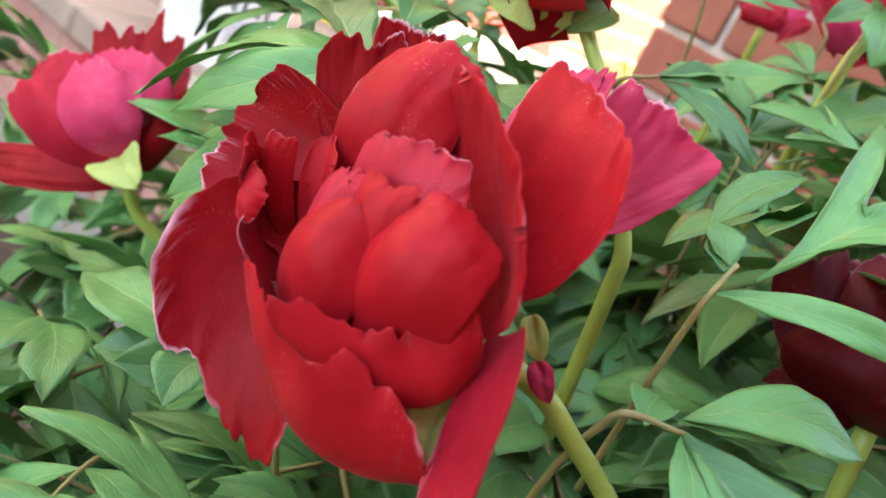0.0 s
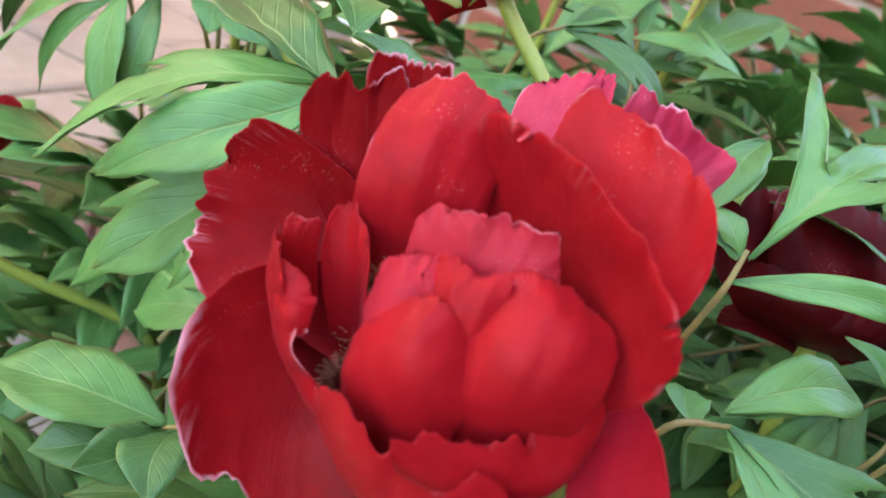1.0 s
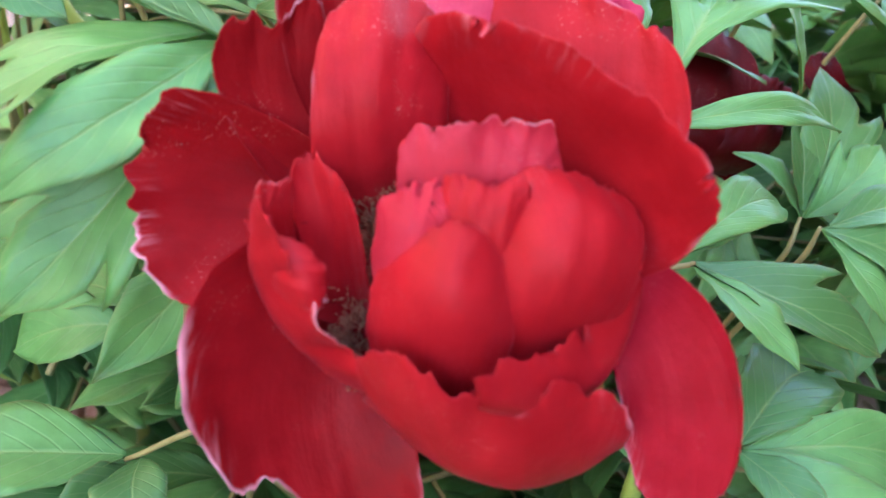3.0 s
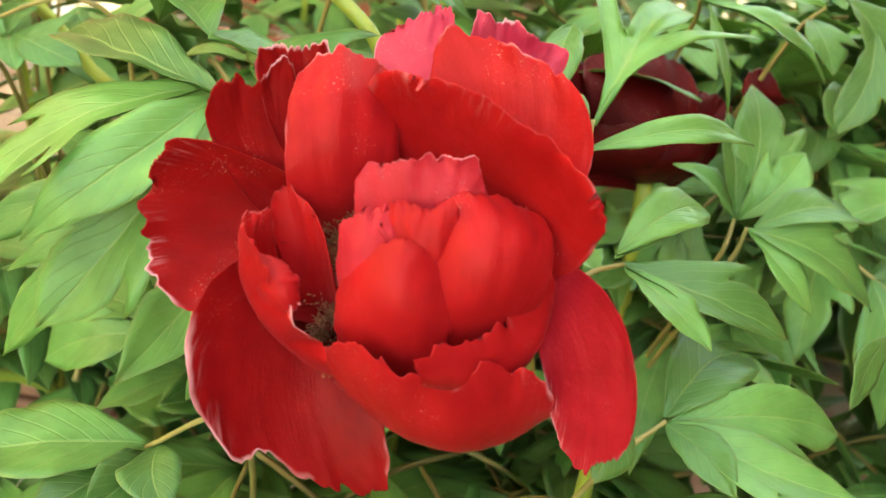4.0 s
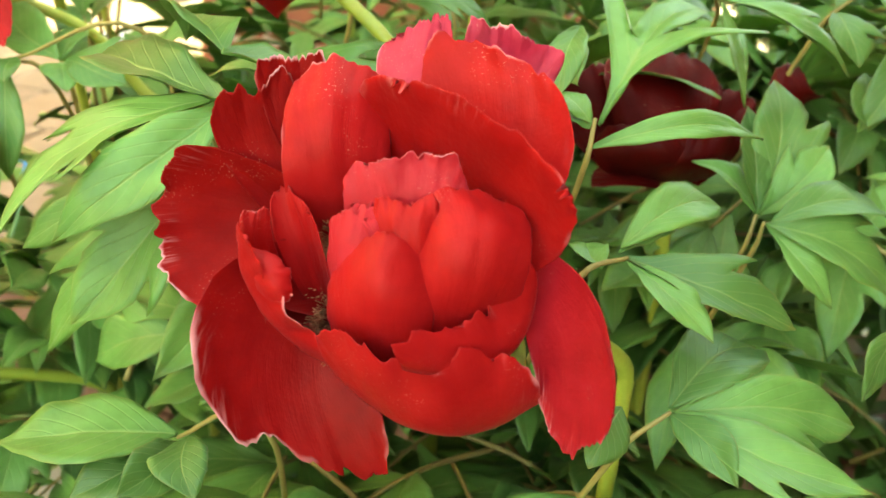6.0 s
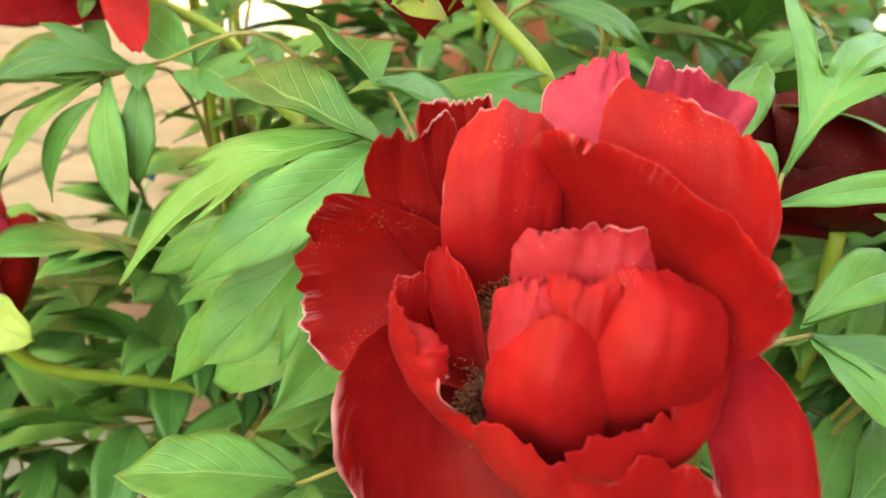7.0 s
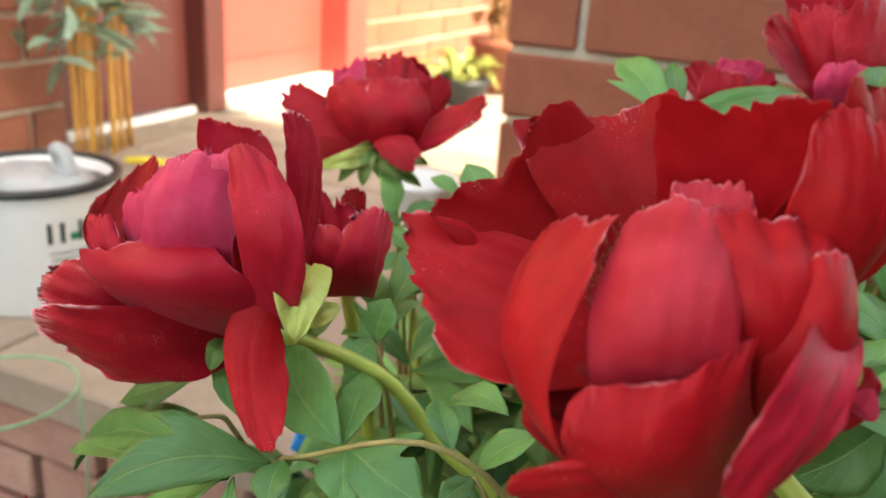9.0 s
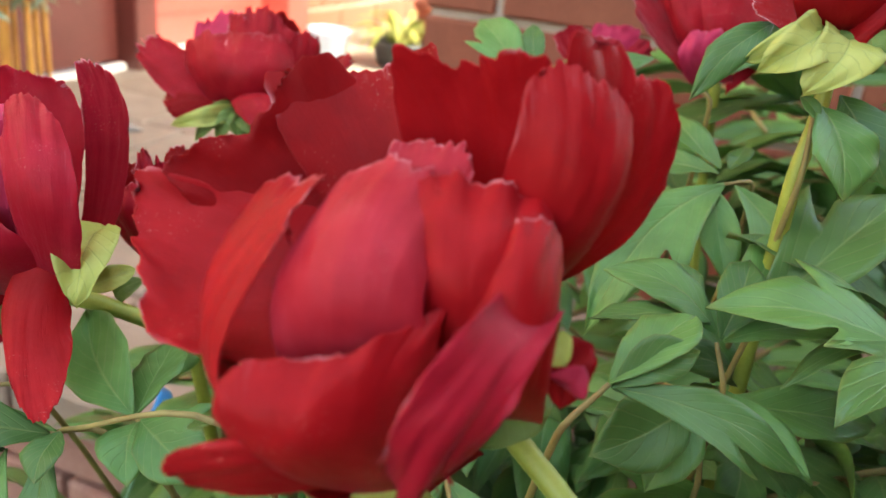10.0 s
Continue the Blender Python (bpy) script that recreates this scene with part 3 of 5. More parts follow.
petal(flower_a, "red", (-38.1, -11.4, 1), (-43, 6.2, 23), (-41.7, 20.4, 29), (-46.5, 14.9, 29), (-38.7, 16.7, 23), 0.6, 2.2, 0.03, 0.6)
petal(flower_a, "red", (-46, 4.5, 25), (-36.3, 0.7, 39), (-29.5, 1.1, 36), (-39.1, 8.4, 35), (-32.5, -7.2, 37), 0.9, 2.6, 0.05, 1)
petal(flower_a, "bud", (5.2, -10.3, 15), (5.6, 18.3, 30), (5, 37, 33), (-14, 25, 28), (24, 26, 27), 0.7, 2.4, 0.09, 2.6)
petal(flower_a, "bud", (-11.9, -17.3, 17), (-11.8, 4.8, 36), (-11.2, 20.2, 34), (-19, 9.7, 29), (-2.5, 11.5, 35), 0.7, 2.8, 0.08, 1.4)
petal(flower_a, "red", (5.4, -13.2, 23), (5.3, 8.1, 38), (4.9, 22.4, 37), (-4.5, 18.2, 35), (16.3, 18.1, 36), 0.7, 2.8, 0.1, 1.6)
petal(flower_a, "bud", (-9.6, 0.9, 23), (-10.2, 13.2, 32), (-7.7, 22.1, 29), (-13.9, 18, 29), (-3.6, 19, 29), 0.7, 2.4, 0.12, 2)
petal(flower_a, "bud", (10.7, 4.5, 27), (11.2, 14, 36), (10.9, 23.6, 33), (6.9, 18.5, 34), (16, 19.6, 31), 0.6, 2.2, 0.14, 2.4)
petal(flower_a, "pink", (15, 11.5, 31), (15.4, 17.3, 37), (14.9, 23, 33), (12.6, 19.5, 35), (18, 19.5, 34), 0.6, 2, 0.1, 1.6)
petal(flower_a, "bud", (-3.9, 6.3, 29), (-3.4, 13.1, 37), (-5.9, 18.5, 35), (-7.8, 14.8, 36), (0.1, 16.5, 33), 0.6, 2, 0.12, 2)
petal(flower_a, "red", (13.3, -26.9, 13), (24, 4, 42), (20, 25.5, 31), (6.5, 4.7, 34), (43, 10, 31), 0.8, 2.6, 0.05, 1.4)
petal(flower_a, "red", (-3, -32, 15), (-3, -6.3, 44), (-1, 13.4, 38), (-19.9, -5.7, 28), (13.6, -8.8, 34), 0.8, 2.6, 0.05, 1.2)
stamens(flower_a, (0.0, 0.0, -0.006), 0.027, 0.012, 4200, 5)
stamens(flower_a, (-0.018, -0.018, 0.0), 0.0085, 0.013, 900, 15)
flower_b = flower(B_AT, "open red peony bloom with a rosy closed heart")
petal(flower_b, "red", (1.4, 11, -23), (-50, 14, -5), (-76, 24, -4), (-66, 41, -13), (-52, -3, 22), 0.7, 3, 0.08, 2.6)
petal(flower_b, "deep", (1.4, 17.7, -23), (-33, 39, -22), (-50, 57, -17), (-66, 35, -12), (-22, 71, -25), 0.75, 3.4, 0.06, 2.2)
petal(flower_b, "deep", (4.6, 17.8, -22), (-9, 48, -20), (-16, 73, -27), (-42, 60, -19), (6, 67, -12), 0.75, 3.6, 0.05, 2)
petal(flower_b, "red", (11.6, 18, -17), (15, 46, 5), (9, 67, 19), (-8, 62, 3), (28, 59, 28), 0.7, 3.2, 0.06, 1.8)
petal(flower_b, "red", (17.3, 11.9, -9), (44, 38, 13), (49, 67, 21), (25, 59, 31), (61, 41, 10), 0.7, 3, 0.06, 2.4)
petal(flower_b, "red", (16, 8, 4), (33, 35, 34), (35, 63, 33), (20, 53, 33), (46, 42, 28), 0.8, 2.6, 0.05, 2)
petal(flower_b, "deep", (4.1, -41.9, -3), (-29, -16.1, 13), (-41.8, -6.7, 7), (-39, -21.6, 15), (-14.7, -1.8, 9), 0.8, 3, 0.03, 1)
petal(flower_b, "red", (-14.4, -32, 20), (-50, 4, 33), (-28, 38, 23), (-51, 19, 17), (-42, 4, 45), 1, 2.4, 0.05, 1.8, curl=1.5)
petal(flower_b, "red", (-1.4, -34.8, 20), (-20, -14, 57), (-16, 3, 54), (-42, -8, 56), (2, 4, 46), 0.95, 3.6, 0.02, 1.8, curl=1)
petal(flower_b, "red", (-1.5, -23.4, 25), (-31, -19, 52), (-54, -21.5, 50), (-32, -27.8, 45), (-36.3, -13.2, 55), 0.8, 1.9, 0.03, 1.2)
petal(flower_b, "red", (20.7, -17.8, 19), (17, 8, 50), (22, 30, 41), (6, 12, 44), (28, 10, 42), 0.9, 2.8, 0.03, 2)
petal(flower_b, "pinkred", (21, 11, 46), (5, -6, 64), (-5, -25, 54), (-5, -3, 67), (13, -9, 58), 0.8, 2.4, 0.05, 3, keel=-2)
petal(flower_b, "rose", (2.9, 10.5, 11), (-2.1, 32.9, 27), (2, 47.5, 22), (-10.8, 39, 24), (9.4, 38, 29), 0.7, 3, 0.12, 1.6)
petal(flower_b, "red", (8.4, -10.1, 21), (9, 17, 49), (14, 38, 33), (-7, 29, 40), (27, 23, 37), 0.9, 3.2, 0.03, 2)
petal(flower_b, "rose", (-8.9, -14.4, 21), (-18, 16.5, 51), (-8, 43.5, 28), (-32, 17, 38), (0, 20, 47), 0.95, 2.8, 0.04, 1.6)
stamens(flower_b, (0.0, 0.015, -0.012), 0.022, 0.012, 900, 6, (0, 0.3, 1))
flower_c = flower(C_AT, "magenta-red peony bloom with a hanging outer petal")
petal(flower_c, "deep", (-20.7, 9.5, -10), (-45, 40, 0), (-48, 68, -19), (-57, 41, 16), (-34, 66, -12), 0.4, 2.6, 0.07, 3)
petal(flower_c, "pinkred", (5.2, 9.5, -10), (4, 62, -8), (1, 89.5, -3), (-12, 76, 0), (23, 67, -5), 0.4, 2.6, 0.05, 2.4)
petal(flower_c, "pinkred", (23.8, 7.1, -5), (37, 62, 8), (34, 91, 20), (29, 66, 14), (43, 69, 0), 0.6, 2.2, 0.08, 2)
petal(flower_c, "magenta", (-4, 2, 2), (6, 48, 37), (5, 72, 28), (-13, 58, 34), (21, 50, 30), 0.6, 2.6, 0.10, 2.6)
petal(flower_c, "magenta", (-13.5, -0.3, 0), (-20, 42, 40), (-25, 60, 27), (-37, 43, 22), (-8, 52, 44), 0.6, 2.6, 0.12, 3)
petal(flower_c, "magenta", (-8, 0, 5), (-4, 42, 55), (-4, 68, 42), (-23, 44, 44), (17, 44, 46), 0.65, 2.8, 0.10, 2.4)
petal(flower_c, "pinkred", (-33, 10, 14), (-40, 32, 32), (-46, 47, 24), (-51, 34, 24), (-32, 32, 34), 0.7, 2.2, 0.10, 2)
petal(flower_c, "pinkred", (5, -5, 5), (-13, 18, 54), (-34, 34, 36), (-50, 20, 25), (14, 28, 52), 0.7, 2.8, 0.06, 2)
petal(flower_c, "pinkred", (24, 2, 28), (31, 42, 63), (18, 74, 39), (16, 50, 55), (43, 43, 58), 0.7, 2.4, 0.06, 2)
petal(flower_c, "streaked", (-16, -2.8, -1), (-57, 14, 14), (-79, 23, 2), (-70, 3, 10), (-50, 24, 14), 0.7, 2.6, 0.12, 3)
petal(flower_c, "streaked", (2, -5.3, 0), (-38, -9, 28), (-71, -4, 12), (-33, -26, 10), (-45, 10, 38), 0.7, 3.2, 0.10, 3.4, curl=2)
petal(flower_c, "red", (24, 10, 38), (21, -18, 45), (29, -44, 57), (10, -13, 42), (35, -18, 39), 0.5, 1.8, 0.05, 1.6, keel=1.5)
flower_c2 = flower(C2_AT, "half-closed dark red peony bud")
petal(flower_c2, "deep", (-5.3, -0.5, -9), (-15.5, 30.7, -1), (-16.9, 44.1, -1), (-23.7, 30.6, 3), (-1.7, 33.5, -3), 0.6, 2.4, 0.1, 2.25)
petal(flower_c2, "deep", (0.4, -0.5, -9), (4.4, 33.5, -3), (3.1, 52.2, -5), (-4.3, 41.8, -1), (8.9, 43.3, -3), 0.6, 2, 0.0875, 2.25)
petal(flower_c2, "pinkred", (0.8, -1.7, -5), (-3.3, 25, 7), (-7.4, 48.1, 5), (-12.9, 36, 7), (7.6, 33.2, 7), 0.6, 2.2, 0.1125, 3)
petal(flower_c2, "pinkred", (-4.2, -1.4, 0), (-12.8, 16.9, 17), (-17.7, 33.1, 11), (-26.9, 20.9, 7), (4.8, 22.3, 19), 0.6, 2.8, 0.075, 2.4)
petal(flower_c2, "pinkred", (7, -1.4, 0), (11.3, 19.6, 23), (15.6, 42.6, 11), (-2.4, 24.9, 19), (20.2, 22.3, 7), 0.6, 2.4, 0.075, 2.4)
flower_d = flower(D_AT, "small upright red peony bloom before the door")
petal(flower_d, "crimson", (-1.9, 1.5, 0), (-31.9, 17.7, 0), (-63.9, 42.1, 0), (-44.5, 8.5, 4), (-33.5, 36.7, -12), 0.7, 2.2, 0.09, 3)
petal(flower_d, "crimson", (5.6, 1.5, 0), (43.2, 10.4, 12), (68, 28.3, 15), (37.7, 3.5, 20), (47, 30.8, 0), 0.7, 2.8, 0.09, 3)
petal(flower_d, "deep", (0.5, 3, -20), (3.7, 39.8, -30), (3.3, 69.3, -24), (-27.7, 51.3, -28), (32.3, 51.3, -28), 0.7, 2.6, 0.1, 3)
petal(flower_d, "crimson", (5.3, -0.5, -6), (33.7, 28.7, -10), (40.6, 55.1, -10), (22.4, 37.5, -6), (44.1, 35.4, -16), 0.7, 2, 0.06, 2)
petal(flower_d, "magenta", (-6.6, 2.1, -12), (-21.2, 36.7, -12), (-21.7, 61.7, -16), (-34.3, 48.2, -12), (0.8, 56.7, -16), 0.6, 2.6, 0.12, 2)
petal(flower_d, "crimson", (8.7, 2.1, -12), (17.2, 36.3, -10), (19.4, 63.2, -14), (4.9, 52, -12), (33.3, 44.7, -14), 0.6, 2.6, 0.12, 2)
petal(flower_d, "crimson", (1.2, 1.9, -10), (2.6, 30.8, 0), (1.8, 66.2, -12), (-12, 51.2, -8), (15, 53.1, -8), 0.6, 2.6, 0.12, 2)
petal(flower_d, "crimson", (-1.1, -0.8, 0), (-12.7, 23.8, 20), (-19, 48, 8), (-35.9, 30.1, 4), (6.8, 29.6, 18), 0.5, 2.6, 0.07, 2)
petal(flower_d, "crimson", (5.6, -0.8, 0), (15, 21.7, 22), (14.3, 49.5, 8), (-11.4, 31.4, 18), (32.8, 30.1, 4), 0.5, 2.6, 0.07, 2)
petal(flower_d, "crimson", (5.9, 3.3, 4), (7.2, 6.6, 24), (19.7, -12.1, 32), (23.5, 4, 28), (-0.6, -1.5, 26), 0.7, 2.4, 0.06, 1.5)
petal(flower_d, "deep", (-9.4, 0.8, 0), (-33.3, 7.8, 4), (-47.1, 3.3, 4), (-35.2, -5.3, 4), (-41.3, 12.8, -0), 0.8, 2.2, 0.07, 1.5)
flower_g = flower(G_AT, "dark red peony bloom seen from below")
petal(flower_g, "deep", (0, 0, 0), (-11.4, 10.4, -5), (-30.1, 21.1, -10), (-18, -0, 0), (-7.1, 32, -15), 0.5, 2.6, 0.03, 1.5)
petal(flower_g, "deep", (0, 0, 0), (-2.7, 11.2, 15), (-4.9, 34.8, 15), (-22.1, 19.3, 10), (21.5, 19.3, 10), 0.6, 3, 0.03, 1.5)
petal(flower_g, "deep", (2.2, -0, 0), (12.8, 8.3, 10), (30.2, 23.6, 10), (12.8, -2.6, 10), (27, 31.5, 0), 0.5, 2.6, 0.03, 1.5)
flower_f = flower(F_AT, "dark red peony bloom with crimson heart")
petal(flower_f, "crimson", (-9.4, 0.9, 5), (-35.2, 29.9, -0), (-53, 48, 5), (-42.8, 20.8, 10), (-29.6, 56, -5), 0.65, 2.4, 0.08, 2.6)
petal(flower_f, "crimson", (2.4, 2.6, -5), (-7.3, 51.4, -15), (-14.5, 87.6, -15), (-33.5, 65.3, -13), (21.7, 73.1, -15), 0.65, 2.8, 0.08, 2.6)
petal(flower_f, "crimson", (-4.9, 3, 3), (-21.8, 29.6, 17), (-24.2, 63.2, 7), (-35.6, 46.3, 5), (0.6, 47.7, 13), 0.65, 2.4, 0.1, 2.6)
petal(flower_f, "crimson", (4.6, 2.7, 5), (0.6, 28.9, 20), (7.3, 64, 10), (-17.5, 43.7, 15), (31.4, 45.8, 7), 0.65, 2.6, 0.1, 2.6)
petal(flower_f, "magenta", (-8.3, -3.4, 10), (-19.7, 10.6, 27), (-15.4, 25.1, 25), (-32.1, 11, 25), (1.4, 14.3, 25), 0.75, 2.6, 0.08, 2.6)
petal(flower_f, "crimson", (4.6, 0.9, 5), (29, 25.3, 5), (46.5, 46.3, 5), (29.8, 13.9, 10), (38, 52.4, -5), 0.65, 2.6, 0.08, 2.6)
flower_e = flower(E_AT, "magenta-red peony bloom low in the shrub")
petal(flower_e, "deep", (-1.9, 4.1, -5), (-0.9, 51.1, -22), (6.4, 99.3, -26), (-32.9, 73.7, -22), (34.4, 68.5, -24), 0.6, 2.8, 0.14, 2.5)
petal(flower_e, "pinkred", (-8.3, -0.2, 2), (-28.1, 36.2, 22), (-34.3, 70.6, 16), (-53.6, 41.9, 9), (-1.1, 50.5, 20), 0.6, 2.6, 0.1, 2.5)
petal(flower_e, "magenta", (-4.7, -0.2, 2), (16.4, 40, 20), (14.2, 72.8, 14), (-12.4, 50.8, 18), (35.5, 45.5, 9), 0.6, 2.6, 0.1, 2.5)
petal(flower_e, "magenta", (-7.5, -0.4, 4), (-1.5, 30.4, 36), (-8.1, 63.5, 24), (-36, 36.5, 20), (21.3, 35.8, 24), 0.65, 2.6, 0.08, 2.2)
petal(flower_e, "pinkred", (-7.5, -4, 4), (-22.8, 25.1, 26), (-48.9, 55, 15), (-60.7, 24.1, 9), (4.8, 38.9, 26), 0.7, 2.8, 0.04, 1)
petal(flower_e, "deep", (-3.9, -4, 4), (-39.7, -1.1, 12), (-80.3, 4.5, 9), (-50.3, -13.5, 12), (-55.4, 15.2, 9), 0.7, 3, 0.05, 2)
petal(flower_e, "red", (9.8, -0.2, 2), (31.2, 23.7, 12), (41.4, 47.3, -1), (17, 37.8, 12), (43.8, 29.7, -5), 0.6, 2.6, 0.04, 1)
flower_h = flower(H_AT, "red peony bloom under the leaves, coloured dark for their shade")
petal(flower_h, "shaded", (-1.1, 2.4, -2), (-30.4, 24.6, 3), (-45.2, 61.4, -2), (-59.1, 30.7, 8), (-9.4, 53.1, -7), 0.7, 3, 0.05, 3)
petal(flower_h, "shaded", (2.1, 2.4, -2), (-6, 31.7, 18), (-7.4, 70.5, -2), (-34.4, 46.2, 8), (24.2, 46.2, 8), 0.7, 3, 0.05, 3)
petal(flower_h, "shaded", (5.2, 2.4, -2), (22.7, 26.8, 3), (38.4, 50.8, -7), (5.7, 39.6, 8), (43.1, 25.1, -2), 0.7, 3, 0.05, 3)
petal(flower_h, "shaded", (-2.3, -0.1, 3), (-18.4, 10.9, 33), (-20.3, 28.3, 28), (-43.1, 11.7, 23), (6.3, 13.4, 28), 0.7, 3, 0.04, 2)
petal(flower_h, "shaded", (7.1, -0.1, 3), (9.3, 9.1, 28), (16.7, 24.6, 23), (-8.4, 11.2, 28), (31.8, 14.3, 18), 0.7, 3, 0.04, 2)
petal(flower_h, "shaded", (-5.4, -1.3, 3), (-27.1, 1.2, 18), (-44.5, -0.7, 13), (-34.1, -4.5, 23), (-32.2, 7.0, 13), 0.7, 3, 0.04, 2)
petal(flower_h, "shaded", (90.2, 49.4, -32), (72.9, 54.3, -22), (71.5, 68.4, -27), (63, 51, -22), (83.6, 57.9, -24), 0.7, 3, 0.04, 2)
flower_f2 = flower(F2_AT, "small crimson peony bloom by the brick pier")
petal(flower_f2, "crimson", (-7.7, 2.7, -5), (-19, 15.9, -5), (-24.6, 27.9, -5), (-26.9, 15.1, -1), (-6.1, 28.2, -10), 0.75, 2.4, 0.08, 2.6)
petal(flower_f2, "magenta", (3.6, 2.7, -5), (7.3, 19.6, -5), (9.9, 34, -7), (-7, 21.5, -5), (26.9, 23.8, -7), 0.75, 2.8, 0.096, 2.6)
petal(flower_f2, "crimson", (-7.2, -0.8, 5), (-5.2, 7.5, 10), (-4.2, 22.7, 7), (-21.8, 9.9, 7), (14.2, 9.9, 7), 0.75, 2.6, 0.08, 2.6)
petal(flower_f2, "pinkred", (14.8, 0.8, -5), (24.6, 11.4, -1), (34.4, 19.6, -5), (24.6, 3.9, -1), (24.2, 21.5, -5), 0.75, 2.4, 0.08, 2.6)


def stem_from(parent, at, points, radii):
    inv = at.inverted()
    return child("stem", tube("stem", [inv @ Vector(p) for p in points], radii, STEM), parent, "pale green stem")


stem_from(flower_a, A_AT, [(0.311, 0.472, 0.720), (0.362, 0.488, 0.708), (0.379, 0.499, 0.694), (0.400, 0.512, 0.675), (0.426, 0.524, 0.645), (0.429, 0.526, 0.000)], (0.005, 0.0036, 0.0035, 0.0037, 0.0040, 0.005))
stem_from(flower_b, B_AT, [(0.261, 0.641, 0.825), (0.290, 0.644, 0.794), (0.318, 0.629, 0.771), (0.328, 0.630, 0.753), (0.353, 0.628, 0.715), (0.403, 0.778, 0.000)], (0.005, 0.0036, 0.0035, 0.0037, 0.0040, 0.005))
stem_from(flower_c, C_AT, [(0.082, 0.745, 0.766), (0.117, 0.751, 0.758), (0.153, 0.756, 0.742), (0.179, 0.759, 0.710), (0.206, 0.758, 0.682), (0.244, 0.784, 0.000)], (0.005, 0.0036, 0.0035, 0.0037, 0.0040, 0.005))
stem_from(flower_c2, C2_AT, [(0.124, 0.794, 0.765), (0.130, 0.804, 0.715), (0.144, 0.814, 0.585), (0.154, 0.814, 0.000)], (0.0036, 0.0033, 0.0036, 0.005))
stem_from(flower_d, D_AT, [(0.103, 0.958, 0.795), (0.112, 0.968, 0.745), (0.133, 0.978, 0.615), (0.148, 0.978, 0.000)], (0.0036, 0.0033, 0.0036, 0.005))
stem_from(flower_f, F_AT, [(0.393, 0.979, 0.847), (0.399, 0.989, 0.797), (0.413, 0.999, 0.667), (0.423, 0.999, 0.000)], (0.0036, 0.0033, 0.0036, 0.005))
stem_from(flower_f2, F2_AT, [(0.324, 0.999, 0.839), (0.324, 1.009, 0.789), (0.324, 1.019, 0.659), (0.324, 1.019, 0.000)], (0.0036, 0.0033, 0.0036, 0.005))
stem_from(flower_g, G_AT, [(0.398, 0.804, 0.897), (0.397, 0.797, 0.867), (0.392, 0.790, 0.837), (0.397, 0.805, 0.000)], (0.0036, 0.0033, 0.0036, 0.005))
sepal(flower_a, (30.1, -19.2, -10.1), (38.0, -39.2, 1.6), 17, 1, SEPAL, 0.25, (0, 0, 1))
sepal(flower_a, (32.0, -17.0, -16.8), (42.6, -39.9, -12.5), 16, 2, SEPAL_GREEN, 0.25, (0, 0, 1))
sepal(flower_a, (38.8, 11.5, -13.2), (48.2, 1.5, -14.4), 9, 3, SEPAL, 0.25, (0, 0, 1))
sepal(flower_a, (45.8, 0.8, -17.7), (55.2, -7.9, -18.8), 9, 4, PETAL['pink'], 0.25, (0, 0, 1))
sepal(flower_b, (-1.5, -34.0, 10.5), (-18.0, -39.5, 31.6), 26, 5, SEPAL, 0.25, (0, 0, 1))
sepal(flower_b, (11.9, -2.3, -21.1), (2.5, -40.4, -3.7), 28, 6, SEPAL, 0.25, (0, 0, 1))
sepal(flower_b, (28.8, -9.9, -13.3), (14.6, -31.1, -3.0), 20, 7, SEPAL_GREEN, 0.25, (0, 0, 1))
sepal(flower_b, (27.2, 2.6, 30.0), (30.9, -2.0, 35.0), 10, 8, SEPAL, 0.25, (0, 0, 1))
sepal(flower_b, (31.3, -7.0, 30.0), (35.0, -2.0, 35.0), 10, 9, PETAL['pink'], 0.25, (0, 0, 1))
sepal(flower_b, (33.2, 2.7, 20.0), (31.3, -12.5, 30.0), 14, 10, PETAL['deep'], 0.25, (0, 0, 1))
sepal(flower_c, (41, 25, 22), (39, -2, 48), 24, 11, SEPAL, 0.25, (0, 0, 1))
sepal(flower_c, (38, 2, 30), (54, 9, 26), 10, 12, SEPAL, 0.25, (0, 0, 1))
sepal(flower_c, (-0.5, -7.2, 3.0), (-4.0, -19.8, 11.0), 10, 13, SEPAL_GREEN, 0.25, (0, 0, 1))
sepal(flower_c, (34.9, -6.0, -10.0), (47.2, 2.1, -5.0), 10, 14, SEPAL_GREEN, 0.25, (0, 0, 1))
sepal(flower_d, (-1.9, 1.5, 0.0), (-26.3, -19.3, 15.0), 13, 20, SEPAL_GREEN, 0.35, (0, 0, 1))
sepal(flower_d, (-1.9, 1.5, 0.0), (-41.0, -10.1, 15.0), 13, 21, SEPAL, 0.35, (0, 0, 1))
sepal(flower_d, (-1.9, 1.5, 0.0), (-11.7, -22.9, 15.0), 13, 22, SEPAL_GREEN, 0.35, (0, 0, 1))
sepal(flower_d, (-1.9, 1.5, 0.0), (6.6, -22.9, 15.0), 13, 23, SEPAL_GREEN, 0.35, (0, 0, 1))
sepal(flower_d, (-1.9, 1.5, 0.0), (26.7, -22.9, 15.0), 13, 24, SEPAL_GREEN, 0.35, (0, 0, 1))
sepal(flower_d, (-1.9, 1.5, 0.0), (30.4, -8.3, 15.0), 13, 25, SEPAL_GREEN, 0.35, (0, 0, 1))
sepal(flower_g, (-0.9, 1.9, -3.0), (-35.2, -17.8, 10.0), 22, 30, SEPAL, 0.25, (0, 0, 1))
sepal(flower_g, (1.4, 1.9, -3.0), (-18.8, -26.4, 15.0), 26, 31, SEPAL, 0.25, (0, 0, 1))
